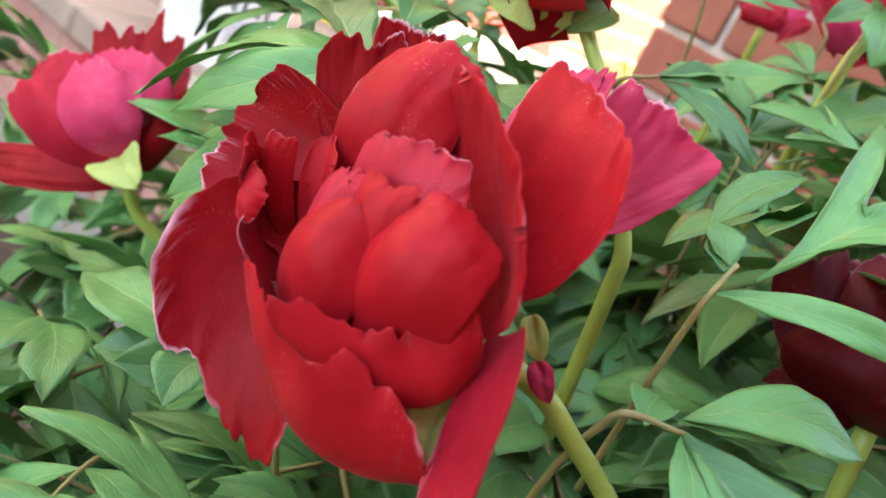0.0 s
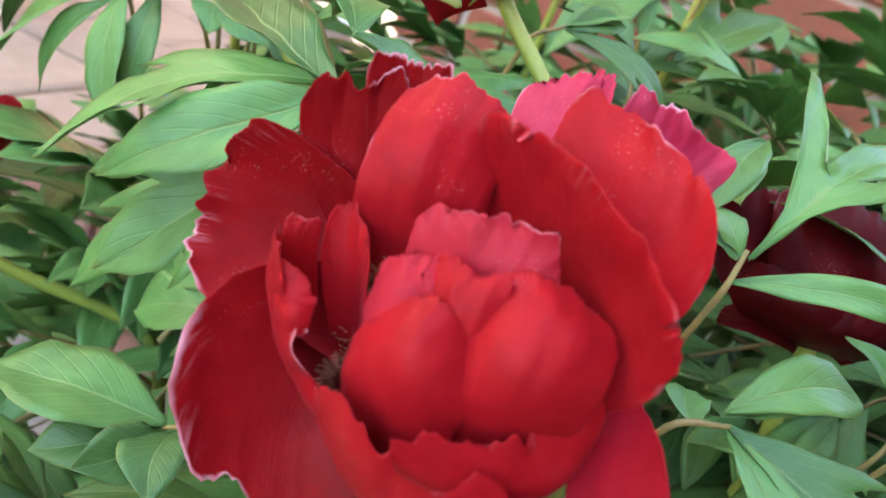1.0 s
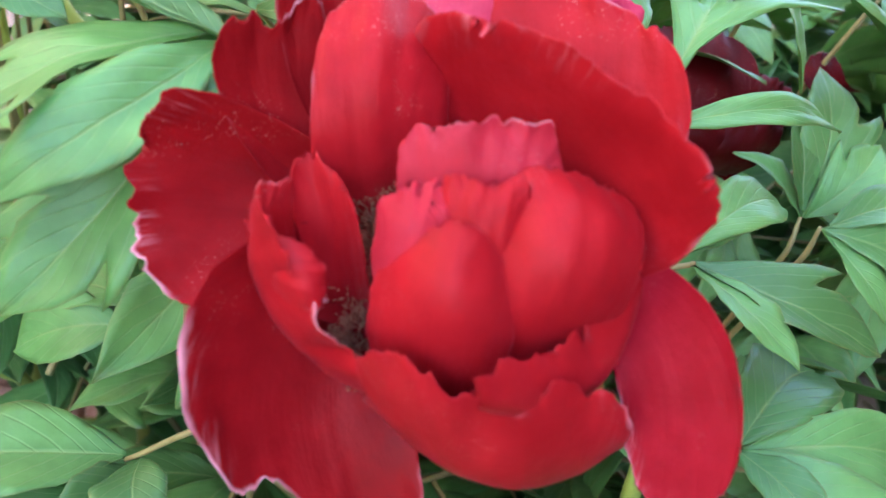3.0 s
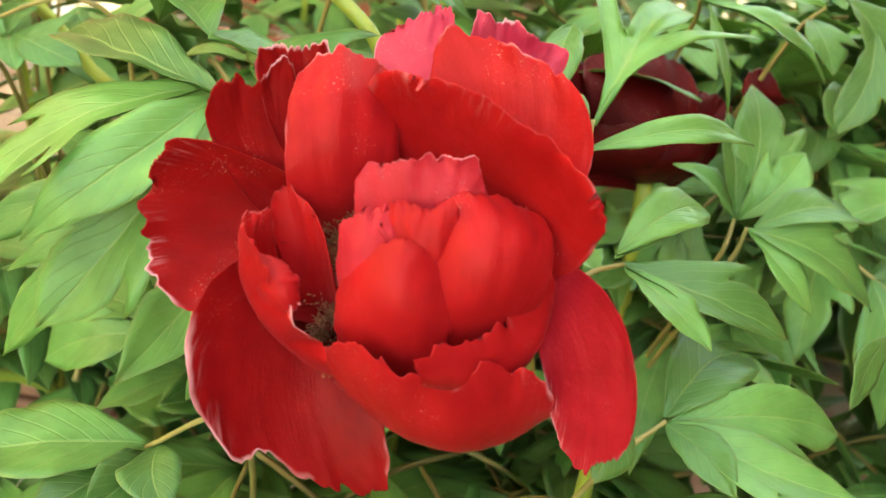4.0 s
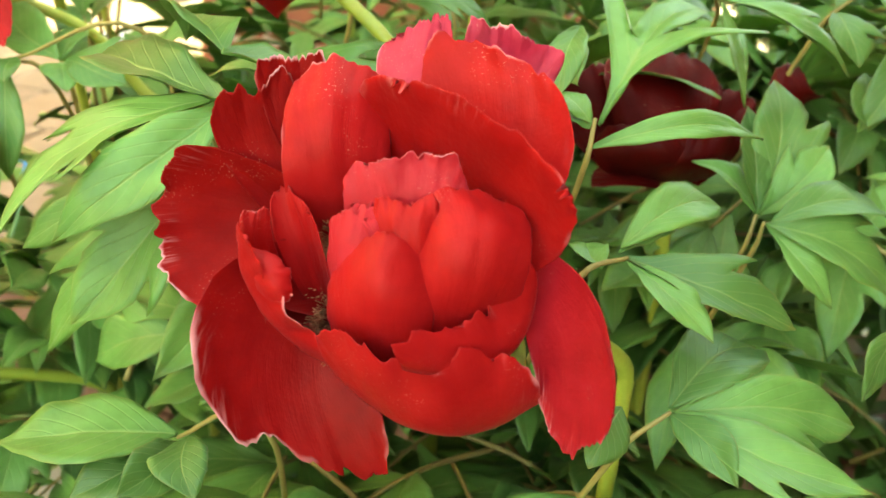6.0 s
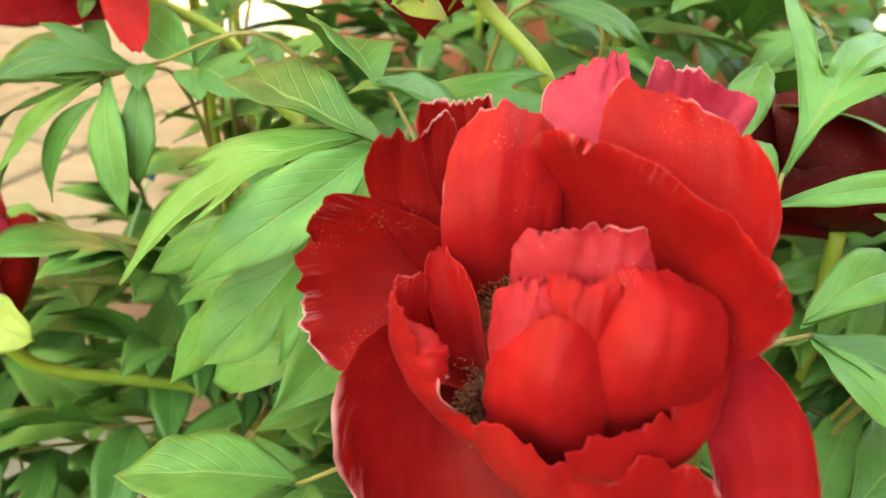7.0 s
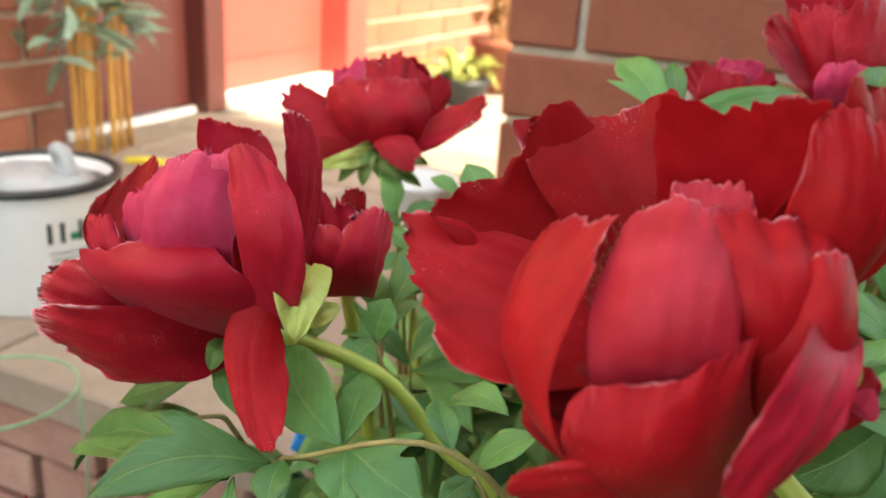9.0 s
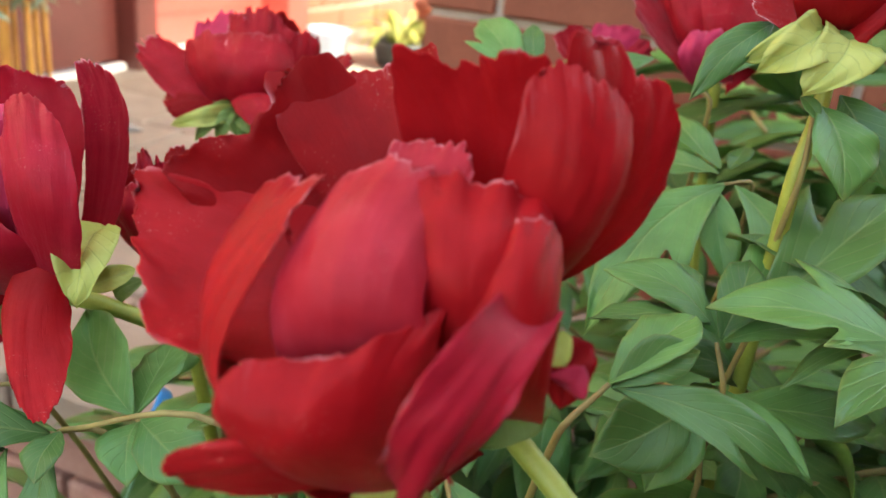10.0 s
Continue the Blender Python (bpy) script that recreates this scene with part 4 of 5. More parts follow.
sepal(flower_g, (5.9, 1.9, -3.0), (9.5, -17.8, 10.0), 22, 32, SEPAL_GREEN, 0.25, (0, 0, 1))
sepal(flower_g, (-0.9, 0.8, -3.0), (-37.8, -11.2, 5.0), 14, 33, SEPAL, 0.25, (0, 0, 1))
sepal(flower_e, (0.8, 8.8, 2.0), (20.3, -14.5, 26.0), 36, 40, SEPAL, 0.25, (0, 0, 1))
stem_from(flower_e, E_AT, [(0.047, 0.659, 0.593), (0.067, 0.669, 0.563), (0.167, 0.719, 0.503), (0.207, 0.759, 0.000)], (0.0045, 0.004, 0.004, 0.005))
stem_from(flower_h, H_AT, [(0.477, 0.628, 0.708), (0.497, 0.648, 0.608), (0.517, 0.668, 0.000)], (0.0045, 0.004, 0.005))


# ---- leaves ----
shrub = tagged(new("peony_shrub"), "leafy green tree peony shrub with lobed leaves", "shrub")
shrub.location = (0.25, 0.75, 0.0)
OFF = Vector(shrub.location)


def hero_leaf(node, foot, leaflets, seed):
    base = Vector(foot)
    n = Vector(node)
    root = base + (base - n) * 0.6 + Vector((0, 0.05, -0.10))
    me = tube("leaf", [root - OFF, base - OFF, n - OFF], (0.0016, 0.0013, 0.0009), STEM_DARK, 7)
    leaf = child("leaf", me, shrub)
    for i, (b, t, width, lobes, tilt, *facing) in enumerate(leaflets):
        b, t = Vector(b), Vector(t)
        length = (t - b).length
        rnd = random.Random(seed * 17 + i)
        up = Vector(facing or (rnd.uniform(-0.25, 0.25), -0.55 + rnd.uniform(-0.25, 0.25), 1.0))
        q = child("leaflet", leaflet_mesh(length, width, lobes, seed * 17 + i, rnd.uniform(0.1, 0.4), rnd.uniform(0.02, 0.12)), leaf)
        q.matrix_local = face_along(b - OFF, t - OFF, tilt + rnd.uniform(-12, 12), up)
    return leaf


LEAVES = []
LEAVES.append(((0.252, 0.516, 0.764), (0.277, 0.542, 0.735), [
    ((0.251, 0.517, 0.764), (0.192, 0.587, 0.769), 0.036, 0, 0),
    ((0.244, 0.526, 0.764), (0.164, 0.502, 0.721), 0.030, 2, 8),
    ((0.250, 0.524, 0.762), (0.190, 0.494, 0.722), 0.028, 0, -8),
    ((0.247, 0.542, 0.778), (0.226, 0.609, 0.778), 0.032, 1, 8),
    ((0.246, 0.541, 0.778), (0.305, 0.590, 0.737), 0.027, 0, 10),
    ((0.284, 0.568, 0.748), (0.268, 0.574, 0.772), 0.013, 0, 0),
    ((0.243, 0.532, 0.744), (0.192, 0.512, 0.677), 0.033, 2, -10),
    ((0.226, 0.552, 0.728), (0.174, 0.538, 0.649), 0.025, 1, 0),
    ((0.231, 0.572, 0.751), (0.187, 0.584, 0.729), 0.020, 1, 15),
    ((0.208, 0.559, 0.718), (0.160, 0.566, 0.684), 0.018, 0, -5)]))
LEAVES.append(((0.262, 0.612, 0.757), (0.292, 0.640, 0.723), [
    ((0.262, 0.612, 0.757), (0.330, 0.568, 0.763), 0.030, 2, 0),
    ((0.266, 0.637, 0.750), (0.226, 0.666, 0.740), 0.017, 0, 20),
    ((0.266, 0.615, 0.756), (0.300, 0.605, 0.741), 0.016, 1, 0),
    ((0.265, 0.638, 0.746), (0.315, 0.601, 0.719), 0.021, 0, -10)]))
LEAVES.append(((0.106, 0.685, 0.732), (0.137, 0.701, 0.732), [
    ((0.106, 0.685, 0.732), (-0.014, 0.756, 0.670), 0.022, 0, 5),
    ((0.106, 0.685, 0.732), (-0.013, 0.761, 0.681), 0.018, 0, 5),
    ((0.106, 0.684, 0.731), (0.026, 0.684, 0.632), 0.031, 0, -5),
    ((0.105, 0.680, 0.722), (0.074, 0.675, 0.662), 0.017, 0, -5),
    ((0.110, 0.683, 0.732), (0.125, 0.652, 0.669), 0.023, 0, 0),
    ((0.124, 0.686, 0.734), (0.128, 0.661, 0.681), 0.020, 0, 0),
    ((0.107, 0.684, 0.730), (0.013, 0.744, 0.667), 0.015, 0, 0)]))
LEAVES.append(((0.394, 0.535, 0.763), (0.391, 0.529, 0.746), [
    ((0.402, 0.550, 0.757), (0.473, 0.623, 0.811), 0.058, 3, 0, -0.38, -0.28, 0.88),
    ((0.392, 0.535, 0.761), (0.381, 0.548, 0.771), 0.016, 0, 0),
    ((0.399, 0.586, 0.792), (0.380, 0.543, 0.772), 0.018, 0, 0),
    ((0.391, 0.531, 0.751), (0.471, 0.532, 0.764), 0.015, 0, 10),
    ((0.392, 0.534, 0.759), (0.385, 0.546, 0.765), 0.014, 0, 0)]))
LEAVES.append(((0.408, 0.507, 0.714), (0.386, 0.498, 0.710), [
    ((0.405, 0.509, 0.717), (0.461, 0.538, 0.732), 0.025, 0, 10),
    ((0.406, 0.507, 0.714), (0.471, 0.478, 0.702), 0.023, 1, 0),
    ((0.407, 0.507, 0.713), (0.431, 0.469, 0.698), 0.019, 0, -10),
    ((0.404, 0.509, 0.715), (0.440, 0.537, 0.724), 0.017, 0, 0),
    ((0.396, 0.504, 0.710), (0.397, 0.529, 0.711), 0.019, 0, 0)]))
LEAVES.append(((0.503, 0.578, 0.709), (0.498, 0.573, 0.693), [
    ((0.504, 0.578, 0.709), (0.522, 0.622, 0.771), 0.032, 1, 0),
    ((0.504, 0.579, 0.711), (0.504, 0.610, 0.757), 0.023, 0, 0),
    ((0.503, 0.578, 0.709), (0.475, 0.596, 0.733), 0.023, 0, 0),
    ((0.505, 0.578, 0.709), (0.538, 0.585, 0.746), 0.025, 1, 0)]))
LEAVES.append(((0.491, 0.551, 0.715), (0.492, 0.555, 0.700), [
    ((0.491, 0.550, 0.714), (0.556, 0.523, 0.691), 0.032, 1, 0),
    ((0.492, 0.550, 0.714), (0.517, 0.520, 0.687), 0.019, 0, 0),
    ((0.494, 0.550, 0.716), (0.570, 0.554, 0.719), 0.028, 0, 0)]))
LEAVES.append(((0.420, 0.469, 0.666), (0.403, 0.468, 0.651), [
    ((0.420, 0.470, 0.667), (0.475, 0.505, 0.678), 0.035, 0, 0),
    ((0.421, 0.469, 0.665), (0.482, 0.428, 0.659), 0.026, 1, 0),
    ((0.420, 0.469, 0.665), (0.433, 0.435, 0.658), 0.019, 0, 0),
    ((0.421, 0.469, 0.665), (0.503, 0.468, 0.660), 0.027, 1, 5),
    ((0.390, 0.450, 0.681), (0.375, 0.432, 0.669), 0.020, 0, 0)]))
LEAVES.append(((0.571, 0.649, 0.810), (0.556, 0.647, 0.796), [
    ((0.571, 0.649, 0.810), (0.495, 0.655, 0.803), 0.022, 0, 0),
    ((0.562, 0.648, 0.803), (0.565, 0.616, 0.782), 0.025, 1, 0),
    ((0.587, 0.659, 0.816), (0.612, 0.634, 0.775), 0.032, 1, 0),
    ((0.585, 0.640, 0.772), (0.583, 0.618, 0.745), 0.029, 0, 0),
    ((0.518, 0.480, 0.699), (0.495, 0.460, 0.677), 0.016, 0, 0)]))
LEAVES.append(((0.229, 0.523, 0.617), (0.259, 0.511, 0.638), [
    ((0.229, 0.524, 0.618), (0.158, 0.519, 0.621), 0.043, 0, 5),
    ((0.230, 0.523, 0.615), (0.210, 0.491, 0.613), 0.025, 0, -10),
    ((0.234, 0.521, 0.619), (0.239, 0.489, 0.613), 0.025, 0, 0),
    ((0.219, 0.521, 0.610), (0.189, 0.503, 0.603), 0.021, 0, 0)]))
LEAVES.append(((0.223, 0.601, 0.617), (0.256, 0.597, 0.626), [
    ((0.223, 0.603, 0.622), (0.171, 0.619, 0.599), 0.034, 1, 0),
    ((0.228, 0.606, 0.630), (0.178, 0.635, 0.617), 0.029, 1, 0),
    ((0.262, 0.502, 0.695), (0.243, 0.489, 0.663), 0.013, 0, 0)]))
LEAVES.append(((0.212, 0.552, 0.678), (0.234, 0.546, 0.702), [
    ((0.234, 0.544, 0.725), (0.229, 0.533, 0.683), 0.016, 0, 0)]))
LEAVES.append(((0.126, 0.692, 0.737), (0.194, 0.678, 0.760), [
    ((0.122, 0.691, 0.735), (0.062, 0.660, 0.731), 0.026, 1, 5),
    ((0.124, 0.692, 0.736), (0.067, 0.700, 0.722), 0.018, 0, 0),
    ((0.128, 0.688, 0.739), (0.128, 0.669, 0.731), 0.017, 0, 0)]))
LEAVES.append(((0.146, 0.710, 0.734), (0.149, 0.709, 0.730), [
    ((0.145, 0.710, 0.735), (0.106, 0.750, 0.756), 0.032, 0, 0),
    ((0.146, 0.711, 0.735), (0.143, 0.753, 0.748), 0.024, 0, 0),
    ((0.150, 0.706, 0.736), (0.184, 0.687, 0.730), 0.027, 1, 0),
    ((0.148, 0.707, 0.734), (0.155, 0.682, 0.726), 0.024, 0, 0)]))
LEAVES.append(((0.067, 0.732, 0.722), (0.083, 0.739, 0.720), [
    ((0.072, 0.734, 0.723), (0.007, 0.734, 0.690), 0.026, 1, 5),
    ((0.073, 0.750, 0.739), (0.023, 0.747, 0.719), 0.019, 1, 0),
    ((0.077, 0.756, 0.752), (0.097, 0.728, 0.727), 0.015, 0, 0)]))
LEAVES.append(((0.144, 0.774, 0.749), (0.149, 0.771, 0.737), [
    ((0.142, 0.775, 0.750), (0.134, 0.755, 0.743), 0.020, 0, 0),
    ((0.144, 0.775, 0.750), (0.148, 0.783, 0.770), 0.020, 1, 0)]))
LEAVES.append(((0.202, 0.685, 0.747), (0.207, 0.683, 0.740), [
    ((0.202, 0.685, 0.748), (0.225, 0.685, 0.768), 0.014, 0, 0),
    ((0.202, 0.685, 0.746), (0.192, 0.671, 0.743), 0.012, 0, 0),
    ((0.191, 0.712, 0.738), (0.180, 0.736, 0.747), 0.016, 0, 0),
    ((0.211, 0.729, 0.748), (0.184, 0.755, 0.739), 0.017, 1, 0)]))
LEAVES.append(((0.128, 0.909, 0.763), (0.127, 0.898, 0.741), [
    ((0.128, 0.909, 0.763), (0.156, 0.902, 0.764), 0.012, 0, 0),
    ((0.126, 0.909, 0.766), (0.150, 0.915, 0.779), 0.015, 0, 0),
    ((0.105, 0.948, 0.792), (0.119, 0.916, 0.764), 0.017, 0, 0),
    ((0.127, 0.909, 0.764), (0.106, 0.907, 0.772), 0.012, 0, 0)]))
LEAVES.append(((0.167, 0.888, 0.780), (0.145, 0.887, 0.747), [
    ((0.180, 0.886, 0.786), (0.168, 0.897, 0.811), 0.022, 0, 0),
    ((0.164, 0.899, 0.788), (0.145, 0.907, 0.798), 0.011, 0, 0),
    ((0.167, 0.888, 0.780), (0.142, 0.890, 0.772), 0.010, 0, 0),
    ((0.166, 0.889, 0.778), (0.183, 0.886, 0.787), 0.011, 0, 0)]))
LEAVES.append(((0.140, 0.893, 0.752), (0.137, 0.880, 0.731), [
    ((0.140, 0.894, 0.753), (0.168, 0.892, 0.763), 0.012, 0, 0),
    ((0.139, 0.893, 0.751), (0.122, 0.898, 0.767), 0.017, 0, 0),
    ((0.142, 0.891, 0.751), (0.164, 0.884, 0.747), 0.014, 1, 0),
    ((0.138, 0.890, 0.749), (0.118, 0.878, 0.747), 0.015, 0, 0)]))
LEAVES.append(((0.140, 0.815, 0.745), (0.140, 0.804, 0.718), [
    ((0.140, 0.815, 0.746), (0.156, 0.853, 0.782), 0.023, 1, 0),
    ((0.139, 0.815, 0.745), (0.123, 0.792, 0.745), 0.022, 0, 0),
    ((0.140, 0.816, 0.748), (0.127, 0.832, 0.764), 0.018, 0, 0),
    ((0.140, 0.814, 0.742), (0.157, 0.811, 0.758), 0.016, 0, 0),
    ((0.142, 0.797, 0.727), (0.184, 0.767, 0.698), 0.014, 0, 0),
    ((0.140, 0.798, 0.730), (0.131, 0.778, 0.710), 0.019, 0, 0)]))
LEAVES.append(((0.149, 0.842, 0.704), (0.152, 0.835, 0.685), [
    ((0.149, 0.842, 0.704), (0.115, 0.860, 0.728), 0.018, 0, 0),
    ((0.149, 0.842, 0.704), (0.179, 0.874, 0.723), 0.020, 1, 0),
    ((0.151, 0.841, 0.701), (0.202, 0.846, 0.702), 0.019, 0, 0),
    ((0.150, 0.840, 0.698), (0.143, 0.810, 0.680), 0.019, 0, 0),
    ((0.157, 0.841, 0.698), (0.190, 0.815, 0.683), 0.017, 1, 0)]))
LEAVES.append(((0.275, 0.903, 0.844), (0.287, 0.902, 0.837), [
    ((0.278, 0.903, 0.844), (0.247, 0.942, 0.874), 0.026, 1, 0),
    ((0.282, 0.906, 0.849), (0.278, 0.935, 0.873), 0.014, 0, 0),
    ((0.274, 0.902, 0.842), (0.349, 0.931, 0.865), 0.018, 1, 10)]))
LEAVES.append(((0.366, 0.888, 0.857), (0.373, 0.886, 0.849), [
    ((0.366, 0.888, 0.857), (0.390, 0.912, 0.885), 0.024, 1, 0)]))
LEAVES.append(((0.366, 0.749, 0.782), (0.371, 0.742, 0.763), [
    ((0.366, 0.751, 0.785), (0.320, 0.755, 0.806), 0.027, 0, 0),
    ((0.363, 0.752, 0.788), (0.312, 0.720, 0.799), 0.019, 0, 0),
    ((0.369, 0.750, 0.783), (0.432, 0.758, 0.790), 0.017, 0, 10),
    ((0.368, 0.752, 0.782), (0.381, 0.783, 0.808), 0.021, 1, 0),
    ((0.359, 0.752, 0.791), (0.340, 0.776, 0.800), 0.021, 0, 0)]))
LEAVES.append(((0.318, 0.685, 0.793), (0.303, 0.670, 0.781), [
    ((0.318, 0.685, 0.793), (0.348, 0.716, 0.810), 0.023, 0, 0),
    ((0.319, 0.685, 0.792), (0.347, 0.697, 0.804), 0.017, 0, 0),
    ((0.320, 0.685, 0.792), (0.383, 0.678, 0.775), 0.018, 1, -10)]))
LEAVES.append(((0.378, 0.842, 0.820), (0.394, 0.853, 0.818), [
    ((0.378, 0.842, 0.820), (0.318, 0.774, 0.771), 0.033, 1, 0),
    ((0.373, 0.841, 0.819), (0.380, 0.806, 0.785), 0.021, 0, 0),
    ((0.383, 0.842, 0.820), (0.406, 0.802, 0.784), 0.022, 1, 0),
    ((0.376, 0.848, 0.823), (0.341, 0.870, 0.817), 0.018, 0, 0),
    ((0.378, 0.854, 0.824), (0.357, 0.893, 0.844), 0.017, 1, 0),
    ((0.382, 0.855, 0.824), (0.391, 0.870, 0.833), 0.014, 0, 0)]))
LEAVES.append(((0.397, 0.786, 0.812), (0.382, 0.765, 0.778), [
    ((0.383, 0.768, 0.784), (0.447, 0.810, 0.836), 0.035, 1, 0),
    ((0.381, 0.766, 0.780), (0.407, 0.809, 0.815), 0.022, 0, 0)]))
LEAVES.append(((0.365, 0.749, 0.754), (0.370, 0.741, 0.720), [
    ((0.362, 0.748, 0.753), (0.322, 0.719, 0.743), 0.033, 0, 0),
    ((0.367, 0.748, 0.753), (0.407, 0.725, 0.740), 0.033, 0, 0),
    ((0.368, 0.749, 0.754), (0.439, 0.755, 0.756), 0.027, 0, 0),
    ((0.365, 0.749, 0.754), (0.346, 0.725, 0.725), 0.025, 0, 0),
    ((0.368, 0.747, 0.762), (0.398, 0.709, 0.757), 0.013, 0, 0)]))
LEAVES.append(((0.392, 0.787, 0.868), (0.391, 0.780, 0.840), [
    ((0.394, 0.788, 0.871), (0.403, 0.761, 0.843), 0.032, 0, 0),
    ((0.376, 0.814, 0.898), (0.343, 0.783, 0.870), 0.016, 0, 0),
    ((0.405, 0.801, 0.874), (0.424, 0.779, 0.845), 0.025, 0, 0),
    ((0.386, 0.789, 0.874), (0.393, 0.780, 0.866), 0.007, 0, 0)]))

LEAVES.append(((0.477, 0.620, 0.807), (0.500, 0.660, 0.790), [
    ((0.477, 0.620, 0.807), (0.552, 0.600, 0.784), 0.022, 1, 0),
    ((0.474, 0.606, 0.806), (0.490, 0.585, 0.762), 0.018, 0, 0),
    ((0.601, 0.640, 0.802), (0.577, 0.620, 0.744), 0.025, 1, 0),
    ((0.480, 0.630, 0.808), (0.520, 0.670, 0.830), 0.022, 1, 0)]))

for number, (node, foot, leaflets) in enumerate(LEAVES):
    hero_leaf(node, foot, leaflets, number + 1)


def spray_meshes(count):
    """Leaf patterns for the depth of the shrub: a stalk and its leaflets as one list of parts."""
    kinds = []
    for q in range(count):
        rnd = random.Random(900 + q)
        stalk = tube("leaf", [(0, 0, 0), (0, 0.05, 0.012), (0, 0.11, 0.01)], (0.0018, 0.0014, 0.0009), STEM_DARK, 5)
        leaflets = []
        for y, angles in ((0.055, (-68, 62)), (0.085, (-42, 45)), (0.108, (-18, 4, 26))):
            for w in angles:
                length = rnd.uniform(0.055, 0.095)
                me = leaflet_mesh(length, length * rnd.uniform(0.28, 0.42), rnd.choice((0, 1, 1, 2)), q * 40 + len(leaflets), rnd.uniform(0.15, 0.45), rnd.uniform(0.0, 0.14), LEAF, 19, 7)
                leaflets.append((me, pose(0, y, 0.011, rnd.uniform(-28, 8), rnd.uniform(-25, 25), -w + rnd.uniform(-10, 10))))
        kinds.append((stalk, leaflets))
    return kinds


KINDS = spray_meshes(7)


def spray(m, kind, size):
    # keep the leaves clear of the blooms
    heart = m @ Vector((0, 0.09 * size, 0.01))
    for reach, wide in ((0.06, 0.02), (0.12, 0.03), (0.19, 0.03)):
        for side in (-wide, wide):
            near = m @ Vector((side * size, reach * size, 0.01))
            if (near - A_AT.translation).length < 0.105 or (near - B_AT.translation).length < 0.075:
                return
    if (heart - C2_AT.translation).length < 0.12 or min((heart - at.translation).length for at in (C_AT, D_AT, E_AT)) < 0.09:
        return
    stalk, leaflets = KINDS[kind]
    leaf = child("leaf", stalk, shrub)
    leaf.matrix_local = Matrix.Translation(-OFF) @ m @ Matrix.Scale(size, 4)
    for me, at in leaflets:
        q = child("leaflet", me, leaf)
        q.matrix_local = at


fill_rnd = random.Random(77)
count = 0
while count < 240:
    x, y = fill_rnd.uniform(-0.15, 1.05), fill_rnd.uniform(0.58, 1.30)
    if x < 0.11 - (y - 0.74) * 0.15 or (x < 0.45 and y > 1.15):
        continue
    top = 0.66 + 0.14 * min(1, max(0, (x - 0.25) / 0.3)) * min(1, (y - 0.5) / 0.4) - 0.05 * wobble(x * 4, y * 4)
    if y < 0.75:
        top = min(top, 0.60 + 0.10 * (x > 0.52))
    if x < 0.16:
        top = min(top, 0.58 if y > 0.85 else 0.53)
    z = top - (top - 0.22) * fill_rnd.random() ** 1.6
    spray(pose(x, y, z, fill_rnd.uniform(-30, 35), fill_rnd.uniform(-25, 25), fill_rnd.uniform(100, 260) + 180 * (count % 4 == 0)), count % 7, fill_rnd.uniform(0.9, 1.4))
    count += 1

# denser foliage at the sides and in the depth
PATCHES = [((0.62, 0.95, 0.72), 0.16, 26), ((0.85, 0.85, 0.66), 0.16, 22), ((0.30, 0.95, 0.66), 0.12, 16), ((0.55, 0.75, 0.60), 0.10, 14), ((-0.05, 0.82, 0.49), 0.07, 12), ((0.05, 0.80, 0.52), 0.05, 6),
    ((0.30, 0.64, 0.50), 0.12, 26), ((0.12, 0.66, 0.46), 0.10, 14), ((0.46, 0.62, 0.52), 0.08, 12), ((0.34, 0.56, 0.53), 0.07, 16), ((0.72, 0.83, 0.70), 0.06, 12), ((0.82, 0.90, 0.64), 0.07, 10)]
for (px, py, pz), spread, number in PATCHES:
    for q in range(number):
        at = [c + fill_rnd.uniform(-1, 1) * spread * k for c, k in ((px, 1), (py, 1), (pz, 0.5))]
        spray(pose(*at, fill_rnd.uniform(-30, 35), fill_rnd.uniform(-25, 25), fill_rnd.uniform(100, 260)), q % 7, fill_rnd.uniform(0.8, 1.25))


# ---- things on the porch ----
def at_house(x, y, z=PORCH, turn=0.0):
    return HOUSE @ pose(x, y, z, 0, 0, turn)


def thing(name, label, category, m, group=""):
    ob = tagged(new(name), label, category, group)
    ob.matrix_world = m
    return ob


# white nursery pail with a black rim, a tied plastic bag in it
pail = thing("pail", "white plastic nursery pail with a black rim, printed front", "pail", at_house(-0.49, -0.385, PORCH, 0) @ Matrix.Diagonal((1, 1, 0.83, 1)))
lathe("body", [(0.0, 0.0), (0.088, 0.0), (0.092, 0.006), (0.101, 0.185), (0.103, 0.198), (0.098, 0.198), (0.086, 0.02), (0.0, 0.018)], PAIL_WHITE, pail)
lathe("rim", [(0.101, 0.193), (0.108, 0.194), (0.110, 0.197), (0.110, 0.203), (0.107, 0.206), (0.100, 0.206), (0.098, 0.203), (0.098, 0.180), (0.094, 0.175)], BLACK, pail, "black rolled rim")
BAG = plain("grey plastic film", (0.30, 0.32, 0.34), (0.46, 0.48, 0.50), 40, 0.35, 0.4)
bag_bm = bmesh.new()
bmesh.ops.create_icosphere(bag_bm, subdivisions=4, radius=1.0)
for v in bag_bm.verts:
    k = 1 + 0.16 * wobble(v.co.x * 3.2, v.co.y * 3.2, v.co.z * 3.2 + 4) + 0.07 * wobble(v.co.x * 9, v.co.y * 9, v.co.z * 9)
    v.co = Vector((v.co.x * 0.080 * k, v.co.y * 0.080 * k, 0.172 + max(v.co.z, -0.6) * 0.040 * k))
bag = thing("plastic_bag", "crumpled pale plastic bag lying in the white pail", "bag", at_house(-0.49, -0.385, PORCH) @ Matrix.Diagonal((1, 1, 0.83, 1)))
part("bag_body", bag_bm, BAG, bag, "", True)
